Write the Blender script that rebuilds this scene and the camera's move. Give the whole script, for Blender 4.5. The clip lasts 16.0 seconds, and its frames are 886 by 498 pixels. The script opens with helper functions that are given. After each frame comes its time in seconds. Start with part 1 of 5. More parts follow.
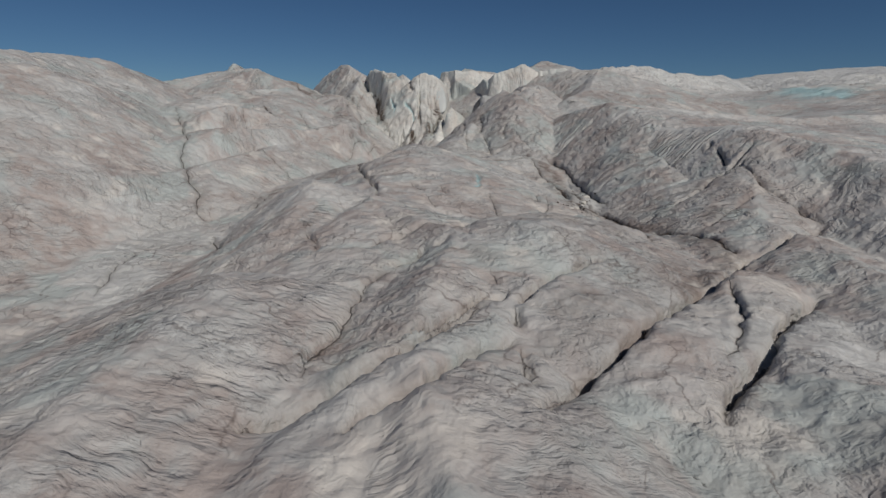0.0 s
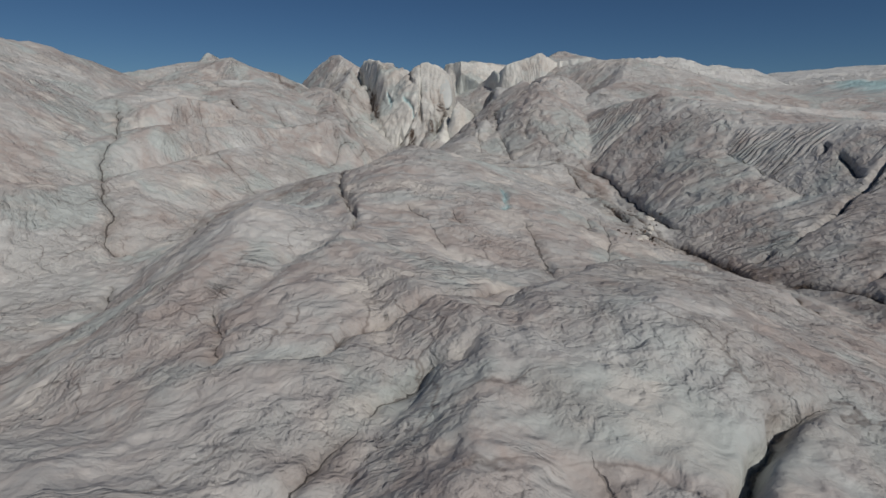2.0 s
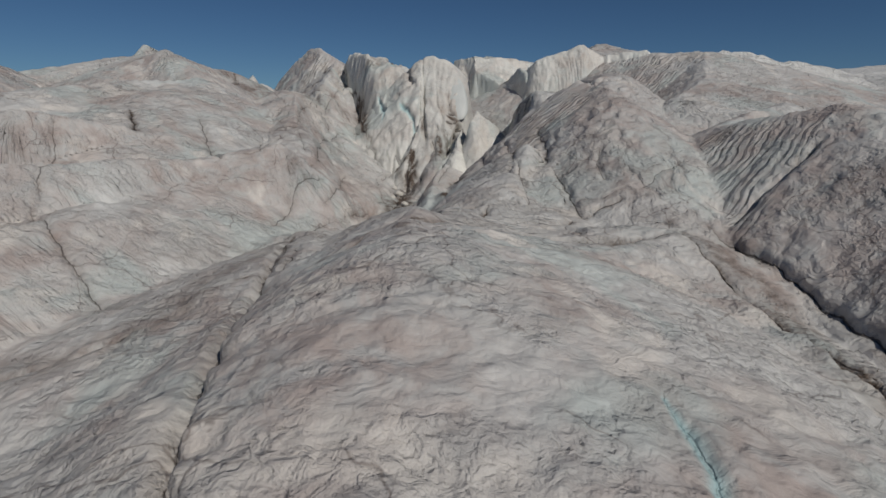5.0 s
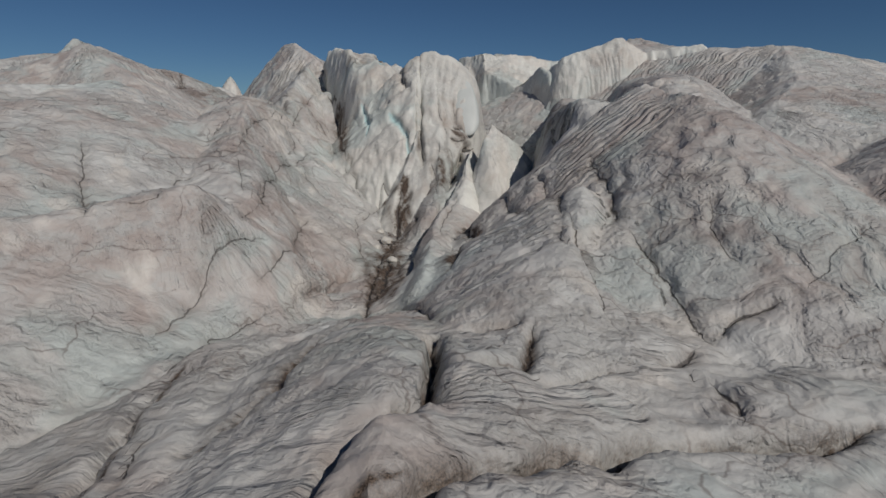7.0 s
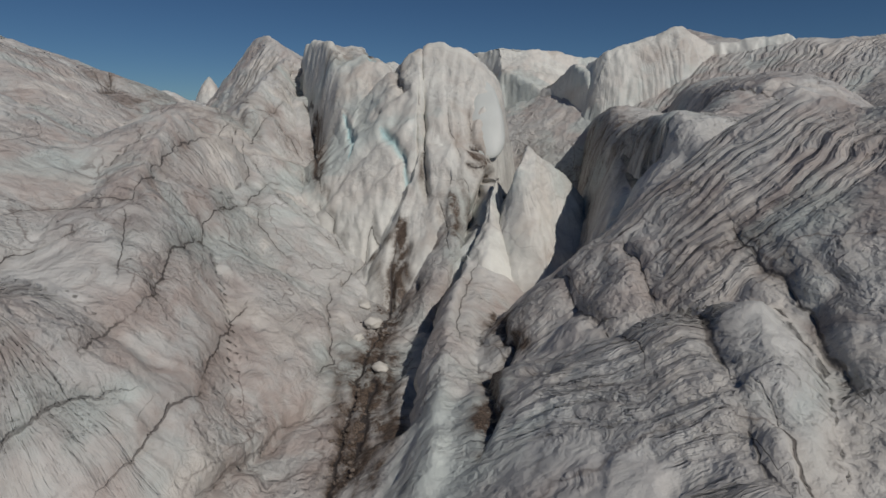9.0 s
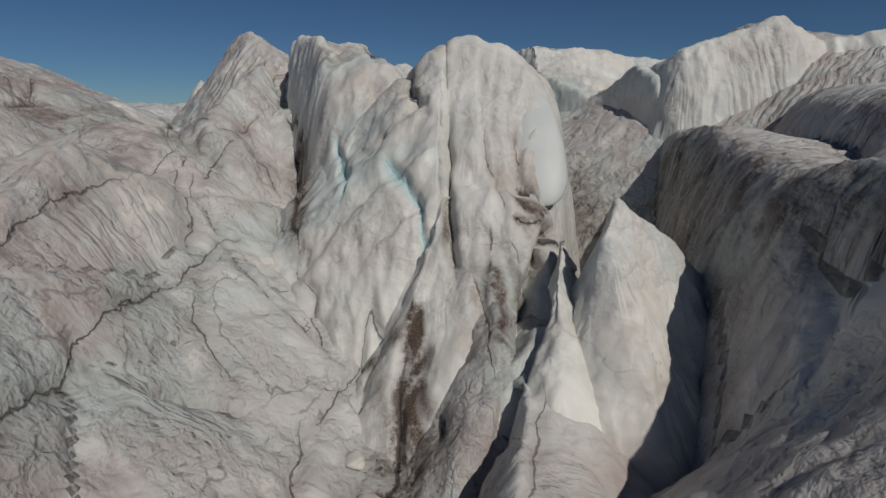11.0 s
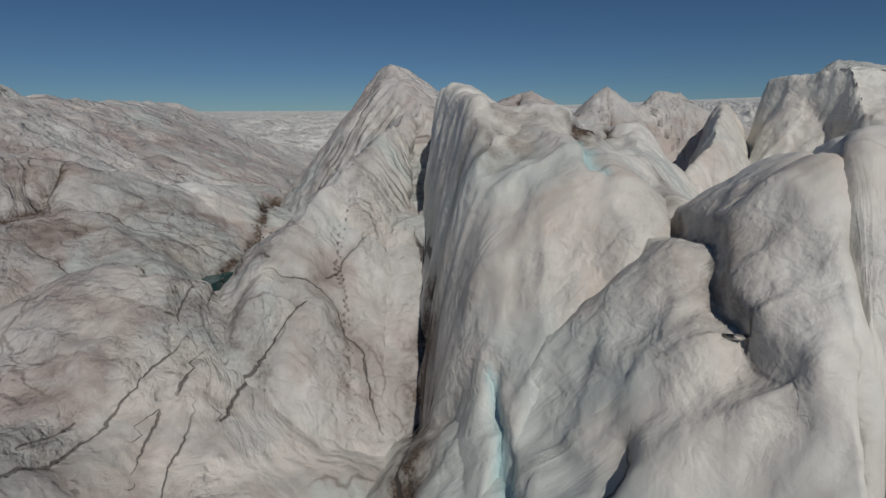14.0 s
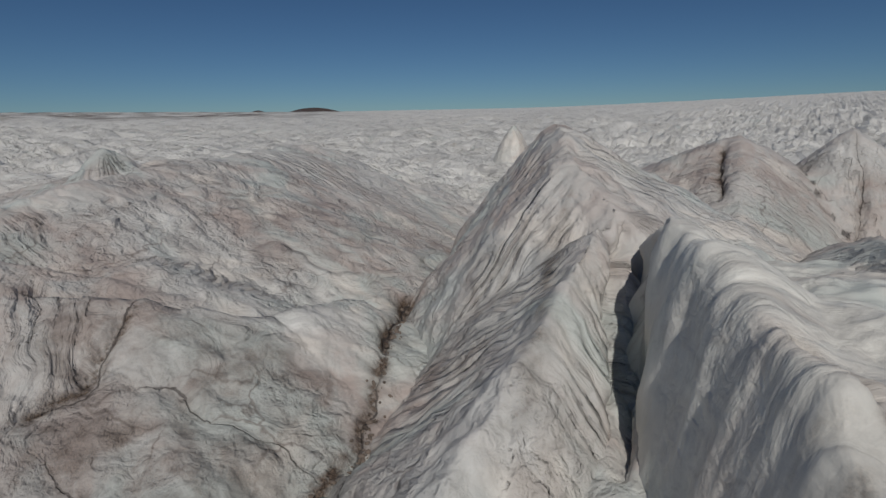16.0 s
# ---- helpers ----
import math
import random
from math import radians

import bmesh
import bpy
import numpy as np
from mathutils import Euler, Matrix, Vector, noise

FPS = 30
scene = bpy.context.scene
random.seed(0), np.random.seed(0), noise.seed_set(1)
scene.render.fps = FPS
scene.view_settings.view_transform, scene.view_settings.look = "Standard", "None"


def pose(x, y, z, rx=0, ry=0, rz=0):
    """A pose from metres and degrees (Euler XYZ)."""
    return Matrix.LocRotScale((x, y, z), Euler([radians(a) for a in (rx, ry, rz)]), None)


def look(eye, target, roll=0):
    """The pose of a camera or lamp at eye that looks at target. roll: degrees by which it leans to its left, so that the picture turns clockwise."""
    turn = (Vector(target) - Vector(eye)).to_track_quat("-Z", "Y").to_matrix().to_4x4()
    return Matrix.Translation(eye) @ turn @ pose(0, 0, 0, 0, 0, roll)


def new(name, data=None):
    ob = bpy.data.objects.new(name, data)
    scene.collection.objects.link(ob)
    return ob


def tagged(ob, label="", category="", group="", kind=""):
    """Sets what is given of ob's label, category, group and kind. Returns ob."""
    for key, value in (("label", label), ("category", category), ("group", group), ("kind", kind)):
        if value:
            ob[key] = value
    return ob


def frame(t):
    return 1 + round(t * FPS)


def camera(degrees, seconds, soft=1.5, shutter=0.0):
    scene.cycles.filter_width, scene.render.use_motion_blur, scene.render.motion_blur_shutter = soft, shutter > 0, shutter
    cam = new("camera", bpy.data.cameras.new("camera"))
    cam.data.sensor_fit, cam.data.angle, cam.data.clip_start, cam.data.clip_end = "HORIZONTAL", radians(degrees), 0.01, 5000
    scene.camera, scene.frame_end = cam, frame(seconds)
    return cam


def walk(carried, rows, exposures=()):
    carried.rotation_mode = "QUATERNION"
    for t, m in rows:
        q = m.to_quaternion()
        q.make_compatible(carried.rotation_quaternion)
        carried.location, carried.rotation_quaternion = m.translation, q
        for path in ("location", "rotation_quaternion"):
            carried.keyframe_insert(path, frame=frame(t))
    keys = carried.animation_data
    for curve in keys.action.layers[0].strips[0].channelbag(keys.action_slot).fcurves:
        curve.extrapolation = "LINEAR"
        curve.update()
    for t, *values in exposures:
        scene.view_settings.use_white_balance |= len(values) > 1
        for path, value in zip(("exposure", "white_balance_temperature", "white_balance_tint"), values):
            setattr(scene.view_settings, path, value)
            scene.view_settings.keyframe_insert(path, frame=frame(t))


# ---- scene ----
cam = camera(76.9, 16.0)
METRES, EYE, TILT, LEAN, TURN = 120.0, 30.0, -13.5, -0.5, 0.0
ROWS = [
    (0.0, 0.0, 0.0, 0.0, -0.0, -0.0, 0.0),
    (0.5, -0.0014, 0.0337, 0.006, 0.02, 0.02, 0.0),
    (1.0, -0.0033, 0.0687, 0.0113, 0.06, 0.03, -0.0),
    (1.5, -0.0044, 0.1024, 0.0175, 0.11, 0.06, -0.04),
    (2.0, -0.0057, 0.1369, 0.0269, 0.11, 0.05, -0.01),
    (2.5, -0.008, 0.1715, 0.0371, 0.13, 0.03, -0.03),
    (3.0, -0.0093, 0.2068, 0.0492, 0.19, -0.01, -0.07),
    (3.5, -0.0095, 0.2441, 0.0609, 0.2, 0.0, -0.06),
    (4.0, -0.0117, 0.2807, 0.0714, 0.23, -0.03, -0.06),
    (6.5, -0.0195, 0.4613, 0.1274, 0.36, 0.12, -0.02),
    (7.0, -0.0189, 0.4932, 0.1372, 0.4, 0.08, -0.02),
    (7.5, -0.0201, 0.5263, 0.1467, 0.42, 0.05, -0.04),
    (8.0, -0.0221, 0.5586, 0.1568, 0.5, 0.01, 0.01),
    (8.5, -0.0236, 0.5879, 0.1665, 0.57, 0.01, 0.03),
    (9.0, -0.0253, 0.6129, 0.1746, 0.61, 0.04, 0.05),
    (11.5, -0.0383, 0.7364, 0.2172, 2.75, 0.16, -0.36),
    (12.0, -0.0422, 0.7615, 0.2274, 5.58, 0.18, -0.94),
    (12.5, -0.0463, 0.7856, 0.2399, 8.77, 0.02, -1.58),
    (13.0, -0.0515, 0.8094, 0.2525, 11.82, -0.14, -2.11),
    (13.5, -0.0581, 0.8335, 0.2666, 15.52, -0.29, -2.88),
    (14.0, -0.0662, 0.8551, 0.278, 18.91, -0.46, -3.53),
    (14.5, -0.0769, 0.8746, 0.29, 22.84, -0.76, -4.24),
    (15.0, -0.0879, 0.8909, 0.3022, 26.81, -1.16, -4.92),
    (15.5, -0.0994, 0.9056, 0.3161, 30.29, -1.59, -5.48),
    (16.0, -0.1115, 0.9189, 0.3281, 32.8, -1.93, -5.87),
]
walk(cam, [(t, pose(0, 0, EYE, TILT, LEAN, TURN) @ pose(METRES * x, METRES * y, METRES * z, 90 + pitch, roll, yaw)) for t, x, y, z, yaw, pitch, roll in ROWS])

# ---- light ----
SUN = Vector((0.43, -0.56, 0.68)).normalized()
world = bpy.data.worlds.new("sky")
scene.world = world
world.use_nodes = True
wn = world.node_tree.nodes
sky = wn.new("ShaderNodeTexSky")
sky.sky_type = "NISHITA"
sky.sun_disc = False
sky.sun_elevation = math.asin(SUN.z)
sky.sun_rotation = math.atan2(SUN.x, SUN.y)
sky.altitude = 2500.0
sky.air_density, sky.dust_density, sky.ozone_density = 0.9, 0.0, 1.2
wn["Background"].inputs["Strength"].default_value = 0.036
deepen = wn.new("ShaderNodeMix")
deepen.data_type, deepen.blend_type = "RGBA", "MULTIPLY"
deepen.inputs[0].default_value = 1.0
deepen.inputs[7].default_value = (0.49, 0.72, 0.92, 1)
world.node_tree.links.new(sky.outputs[0], deepen.inputs[6])
world.node_tree.links.new(deepen.outputs[2], wn["Background"].inputs["Color"])
lamp = bpy.data.lights.new("sun", "SUN")
lamp.energy, lamp.angle, lamp.color = 2.40, radians(0.6), (1.0, 0.95, 0.885)
sun = new("sun", lamp)
sun.matrix_world = look((0, 0, 200), Vector((0, 0, 200)) - SUN)


# ---- forms of the ice ----
# -- terrain begin
def mix(a, b, t):
    return a + (b - a) * t


def smooth(lo, hi, v):
    t = np.clip((v - lo) / (hi - lo), 0, 1)
    return t * t * (3 - 2 * t)


rng = np.random.default_rng(7)
PERM = rng.permutation(512)
PERM = np.concatenate([PERM, PERM, PERM])
GRAD = rng.normal(size=(512, 3))
GRAD /= np.linalg.norm(GRAD, axis=1)[:, None]


def grain(x, y, z=0.0):
    """Gradient noise, about -0.8 to 0.8."""
    x, y, z = np.broadcast_arrays(x, y, z)
    i, j, k = np.floor(x).astype(int), np.floor(y).astype(int), np.floor(z).astype(int)
    u, v, w = x - i, y - j, z - k
    i, j, k = i & 511, j & 511, k & 511
    fu, fv, fw = (s * s * s * (s * (s * 6 - 15) + 10) for s in (u, v, w))
    out = 0
    for a in (0, 1):
        for b in (0, 1):
            for c in (0, 1):
                g = GRAD[PERM[PERM[PERM[i + a] + j + b] + k + c]]
                d = g[..., 0] * (u - a) + g[..., 1] * (v - b) + g[..., 2] * (w - c)
                out = out + d * (fu if a else 1 - fu) * (fv if b else 1 - fv) * (fw if c else 1 - fw)
    return out * 1.6


def fractal(x, y, z=0.0, octaves=4, rough=0.5):
    total, amp = 0, 1.0
    for o in range(octaves):
        total = total + amp * grain(x * 2 ** o + 17.3 * o, y * 2 ** o - 9.1 * o, z * 2 ** o + 3.7 * o)
        amp *= rough
    return total


def crest(X, Y, pts, left, right, wide=0.0, turn=2.0, tips=(1.0, 1.0), flow=False):
    """The height of one ridge of ice: crest points (x, y, z), slope of its left and right side and of its two ends,
    half width of the flat top, length over which the top rounds into the side. With flow also the way along
    the crest, the distance from it and the slope."""
    best = np.full(np.shape(X), -1e3)
    along, away, steep = np.zeros_like(best), np.zeros_like(best), np.zeros_like(best)
    next_best = np.full(np.shape(X), -1e3)
    zero = (-wide + math.hypot(wide, turn)) / 2
    length = 0.0
    for n, ((ax, ay, az), (bx, by, bz)) in enumerate(zip(pts[:-1], pts[1:])):
        first, last = n == 0, n == len(pts) - 2
        dx, dy = bx - ax, by - ay
        run = math.hypot(dx, dy)
        t = np.clip(((X - ax) * dx + (Y - ay) * dy) / run ** 2, 0, 1)
        rx, ry = X - ax - t * dx, Y - ay - t * dy
        d = np.hypot(rx, ry) + 1e-6
        side = (dx * ry - dy * rx) / (run * d)
        ahead = (dx * rx + dy * ry) / (run * d)
        s = np.where(side > 0, left, right) * side ** 2 + np.where(ahead > 0, tips[1], tips[0]) * ahead ** 2
        drop = (d - wide + np.sqrt((d - wide) ** 2 + turn ** 2)) / 2 - zero
        h = az + t * (bz - az) - s * drop
        if flow:
            up = h > best
            way = length + t * run
            apart = np.where(up, best, h)
            clash = np.where((apart > next_best) & (np.abs(way - along) > 0.25), apart, next_best)
            next_best = np.where(np.abs(way - along) > 0.25, np.maximum(next_best, clash), next_best)
            along = np.where(up, length + t * run + 5.0 * np.arcsin(np.clip(ahead, -1 if first else 0, 1 if last else 0)), along)
            beyond = np.abs(np.clip(ahead, -1 if first else 0, 1 if last else 0))
            away, steep = np.where(up, d, away), np.where(up, s * (1 - smooth(0.3, 0.85, beyond)), steep)
        best = np.maximum(best, h)
        length += run
    if not flow:
        return best
    return best, along, away, steep * smooth(0.0, 0.35, best - next_best)


def union(a, b, k=0.25):
    h = np.clip(0.5 + (a - b) / (2 * k), 0, 1)
    return mix(b, a, h) + k * h * (1 - h)


GROUND = [
    # whaleback under the first half of the flight
    dict(pts=[(1.0, 6.0, 21.8), (-1.2, 20.5, 22.2), (0.9, 32.1, 23.4), (-5.4, 41.5, 23.9), (-5.7, 54.9, 24.7), (-3.6, 66.9, 26.8), (-3.5, 72.5, 26.5)], left=0.83, right=0.42, turn=12.1, tips=(0.20, 0.34)),
    dict(pts=[(5.7, 32.7, 23.8), (8.5, 38.4, 23.2)], left=0.21, right=0.36, turn=5.2, tips=(0.40, 0.30)),
    # low blocks beside the start
    dict(pts=[(14.0, 4.0, 20.5), (14.1, 24.0, 21.5), (16.1, 30.0, 21.7)], left=0.51, right=0.30, turn=2.0, tips=(0.20, 0.40)),
    dict(pts=[(22.3, 5.0, 20.7), (24.4, 42.5, 22.6), (28.0, 50.8, 25.4)], left=0.43, right=0.36, turn=4.2, tips=(0.21, 0.34)),
    dict(pts=[(-11.7, 4.0, 20.6), (-9.7, 24.8, 22.7)], left=0.40, right=0.27, turn=4.2, tips=(0.20, 0.40)),
    # left hill
    dict(pts=[(-66.0, 30.0, 36.0), (-59.3, 69.9, 37.8), (-57.5, 97.2, 38.7), (-60.3, 114.4, 37.7)], left=0.30, right=0.63, turn=7.2, tips=(0.32, 0.35)),
    dict(pts=[(-59.7, 40.0, 34.0), (-50.3, 70.3, 35.7), (-44.7, 89.8, 31.5), (-35.8, 96.0, 33.3), (-28.9, 107.3, 34.7), (-25.6, 119.1, 29.8)], left=0.35, right=0.69, turn=13.5, tips=(0.29, 1.10)),
    dict(pts=[(-45.4, 42.8, 27.7), (-28.4, 59.6, 23.8), (-22.0, 76.5, 25.8)], left=0.28, right=0.71, turn=4.9, tips=(0.35, 0.31)),
    dict(pts=[(-30.5, 81.7, 31.2), (-17.1, 96.6, 27.1), (-17.1, 101.7, 30.7), (-19.0, 109.5, 33.4), (-16.6, 114.9, 30.6)], left=0.81, right=2.37, turn=5.7, tips=(0.54, 0.36)),
    dict(pts=[(-28.2, 73.1, 28.1), (-20.9, 85.7, 27.7), (-15.4, 90.1, 28.6)], left=0.19, right=1.63, turn=3.4, tips=(0.29, 1.08)),
    dict(pts=[(-48.3, 130.9, 39.1), (-47.4, 132.6, 40.9)], left=0.65, right=0.60, turn=0.8, tips=(0.60, 0.64)),
    # right ridge behind the groove
    dict(pts=[(34.8, 46.9, 26.9), (30.9, 60.2, 29.1), (23.9, 75.8, 28.3), (23.3, 81.0, 31.9), (19.9, 86.0, 30.9)], left=0.94, right=0.09, turn=3.3, tips=(0.25, 0.61)),
    dict(pts=[(15.5, 87.8, 28.5), (19.1, 87.7, 30.5), (28.4, 96.0, 32.3)], left=0.60, right=0.45, turn=2.5, tips=(0.88, 0.30)),
    dict(pts=[(-10.4, 37.3, 23.2), (-10.0, 44.3, 24.8), (-11.9, 50.2, 24.2)], left=0.74, right=0.30, turn=2.5, tips=(0.42, 0.40)),
    dict(pts=[(-25.5, 52.0, 18.4), (-20.0, 60.0, 20.5), (-15.0, 66.0, 22.5)], left=0.50, right=0.50, turn=2.0, tips=(0.40, 0.40)),
    dict(pts=[(11.4, 50.4, 20.5), (14.3, 59.9, 21.7), (11.5, 70.0, 22.7)], left=0.30, right=0.45, turn=2.0, tips=(0.43, 0.40)),
    # bench of broken plates before the gully
    dict(pts=[(-1.9, 73.9, 24.9), (1.4, 81.9, 25.6), (1.1, 86.8, 26.3), (2.0, 93.8, 25.7)], left=0.75, right=0.23, turn=2.5, tips=(0.48, 0.58)),
    dict(pts=[(4.0, 73.6, 24.7), (9.4, 75.6, 24.7), (14.0, 74.0, 23.0)], left=0.25, right=0.44, turn=3.2, tips=(0.50, 0.23)),
    dict(pts=[(-8.5, 70.7, 24.4), (-11.2, 81.6, 23.0), (-7.5, 85.9, 22.5)], left=0.27, right=0.55, turn=3.1, tips=(0.17, 0.32)),
    # rippled hill on the right, cut off by a cliff towards the towers
    dict(pts=[(7.2, 87.8, 28.0), (11.8, 93.4, 33.3), (10.4, 98.9, 34.3)], left=1.01, right=0.95, turn=5.9, tips=(0.63, 2.02)),
    dict(pts=[(9.2, 102.9, 32.4), (11.7, 106.7, 33.4), (16.4, 112.6, 35.7), (17.8, 121.9, 36.2)], left=3.86, right=0.75, wide=2.95, turn=1.2, tips=(0.60, 0.62)),
    dict(pts=[(7.2, 102.5, 33.4), (6.8, 107.8, 32.6), (7.6, 111.8, 33.0), (9.0, 118.3, 33.8), (10.8, 128.0, 33.4)], left=6.00, right=0.20, wide=1.16, turn=0.8, tips=(0.66, 1.35)),
    dict(pts=[(3.1, 85.1, 27.1), (4.6, 89.4, 28.8)], left=0.64, right=1.23, turn=1.9, tips=(0.29, 0.61)),
    dict(pts=[(22.3, 105.5, 32.8), (28.6, 113.0, 35.6), (32.8, 123.5, 39.7), (19.2, 135.9, 40.0), (25.3, 150.8, 43.7), (32.2, 154.9, 42.2)], left=0.85, right=0.32, turn=8.8, tips=(1.13, 0.35)),
    dict(pts=[(41.2, 119.5, 37.0), (44.5, 138.1, 37.8), (65.5, 138.7, 28.0), (90.0, 150.1, 37.0)], left=0.53, right=0.62, turn=5.8, tips=(0.41, 0.30)),
    # floor of the gully between the ridge and the towers
    dict(pts=[(-9.5, 106.1, 23.8), (-12.5, 113.8, 26.5), (-16.2, 122.7, 30.6), (-15.9, 126.9, 34.7), (-18.2, 136.0, 36.0)], left=0.62, right=0.50, turn=0.9, tips=(0.90, 0.40)),
    # slabs beside the dirt gully
    dict(pts=[(-3.4, 90.1, 24.1), (-3.1, 98.4, 24.9), (-2.0, 105.3, 26.0), (-2.8, 108.0, 26.9), (-3.0, 110.3, 28.2)], left=1.48, right=0.74, turn=1.0, tips=(0.60, 0.79)),
    # table of ice behind the front, rising to the field
    dict(pts=[(-9.7, 134.1, 37.8), (-10.2, 139.7, 38.0), (-10.4, 148.5, 36.7)], left=0.64, right=0.85, turn=1.8, tips=(1.61, 0.94)),
    dict(pts=[(-12.3, 162.1, 39.5), (-11.4, 164.1, 41.1), (-8.8, 164.9, 39.2), (-4.9, 167.9, 40.6)], left=1.04, right=1.07, turn=1.3, tips=(1.07, 0.82)),
    # far ridge beyond the right slope
    dict(pts=[(41.8, 149.7, 42.3), (52.2, 155.1, 43.2), (62.0, 153.3, 41.1), (73.6, 160.5, 41.0), (92.9, 195.2, 44.0)], left=0.30, right=0.56, turn=2.9, tips=(0.42, 0.44)),
    # hills past the tall front, seen at the end
    dict(pts=[(-22.3, 120.5, 34.3), (-22.6, 122.2, 32.3), (-34.7, 125.9, 36.9), (-38.7, 120.6, 38.9)], left=0.46, right=0.84, turn=2.8, tips=(0.46, 0.98)),
    dict(pts=[(-34.9, 127.3, 37.2), (-30.5, 129.8, 34.9)], left=0.31, right=0.93, turn=2.3, tips=(0.40, 0.36)),
    dict(pts=[(-59.4, 122.7, 36.4), (-47.1, 136.0, 40.2), (-48.4, 141.6, 39.9), (-53.7, 153.1, 39.9), (-59.1, 164.5, 38.1)], left=0.53, right=0.50, turn=3.8, tips=(0.29, 0.43)),
    dict(pts=[(-40.5, 121.7, 38.3), (-42.5, 128.8, 39.7), (-46.5, 137.0, 39.5)], left=0.44, right=0.72, turn=4.5, tips=(0.60, 0.31)),
    dict(pts=[(-16.4, 148.8, 36.3), (-17.7, 160.2, 40.8), (-23.1, 180.0, 38.5)], left=0.47, right=0.88, turn=2.5, tips=(1.17, 0.36)),
    dict(pts=[(-7.0, 166.3, 40.6), (-2.4, 185.0, 39.4)], left=1.48, right=0.50, turn=2.0, tips=(1.95, 0.30)),
    dict(pts=[(5.7, 160.5, 42.3), (15.2, 159.3, 41.3), (29.9, 170.3, 41.5)], left=0.52, right=0.58, turn=3.2, tips=(1.58, 0.27)),
]

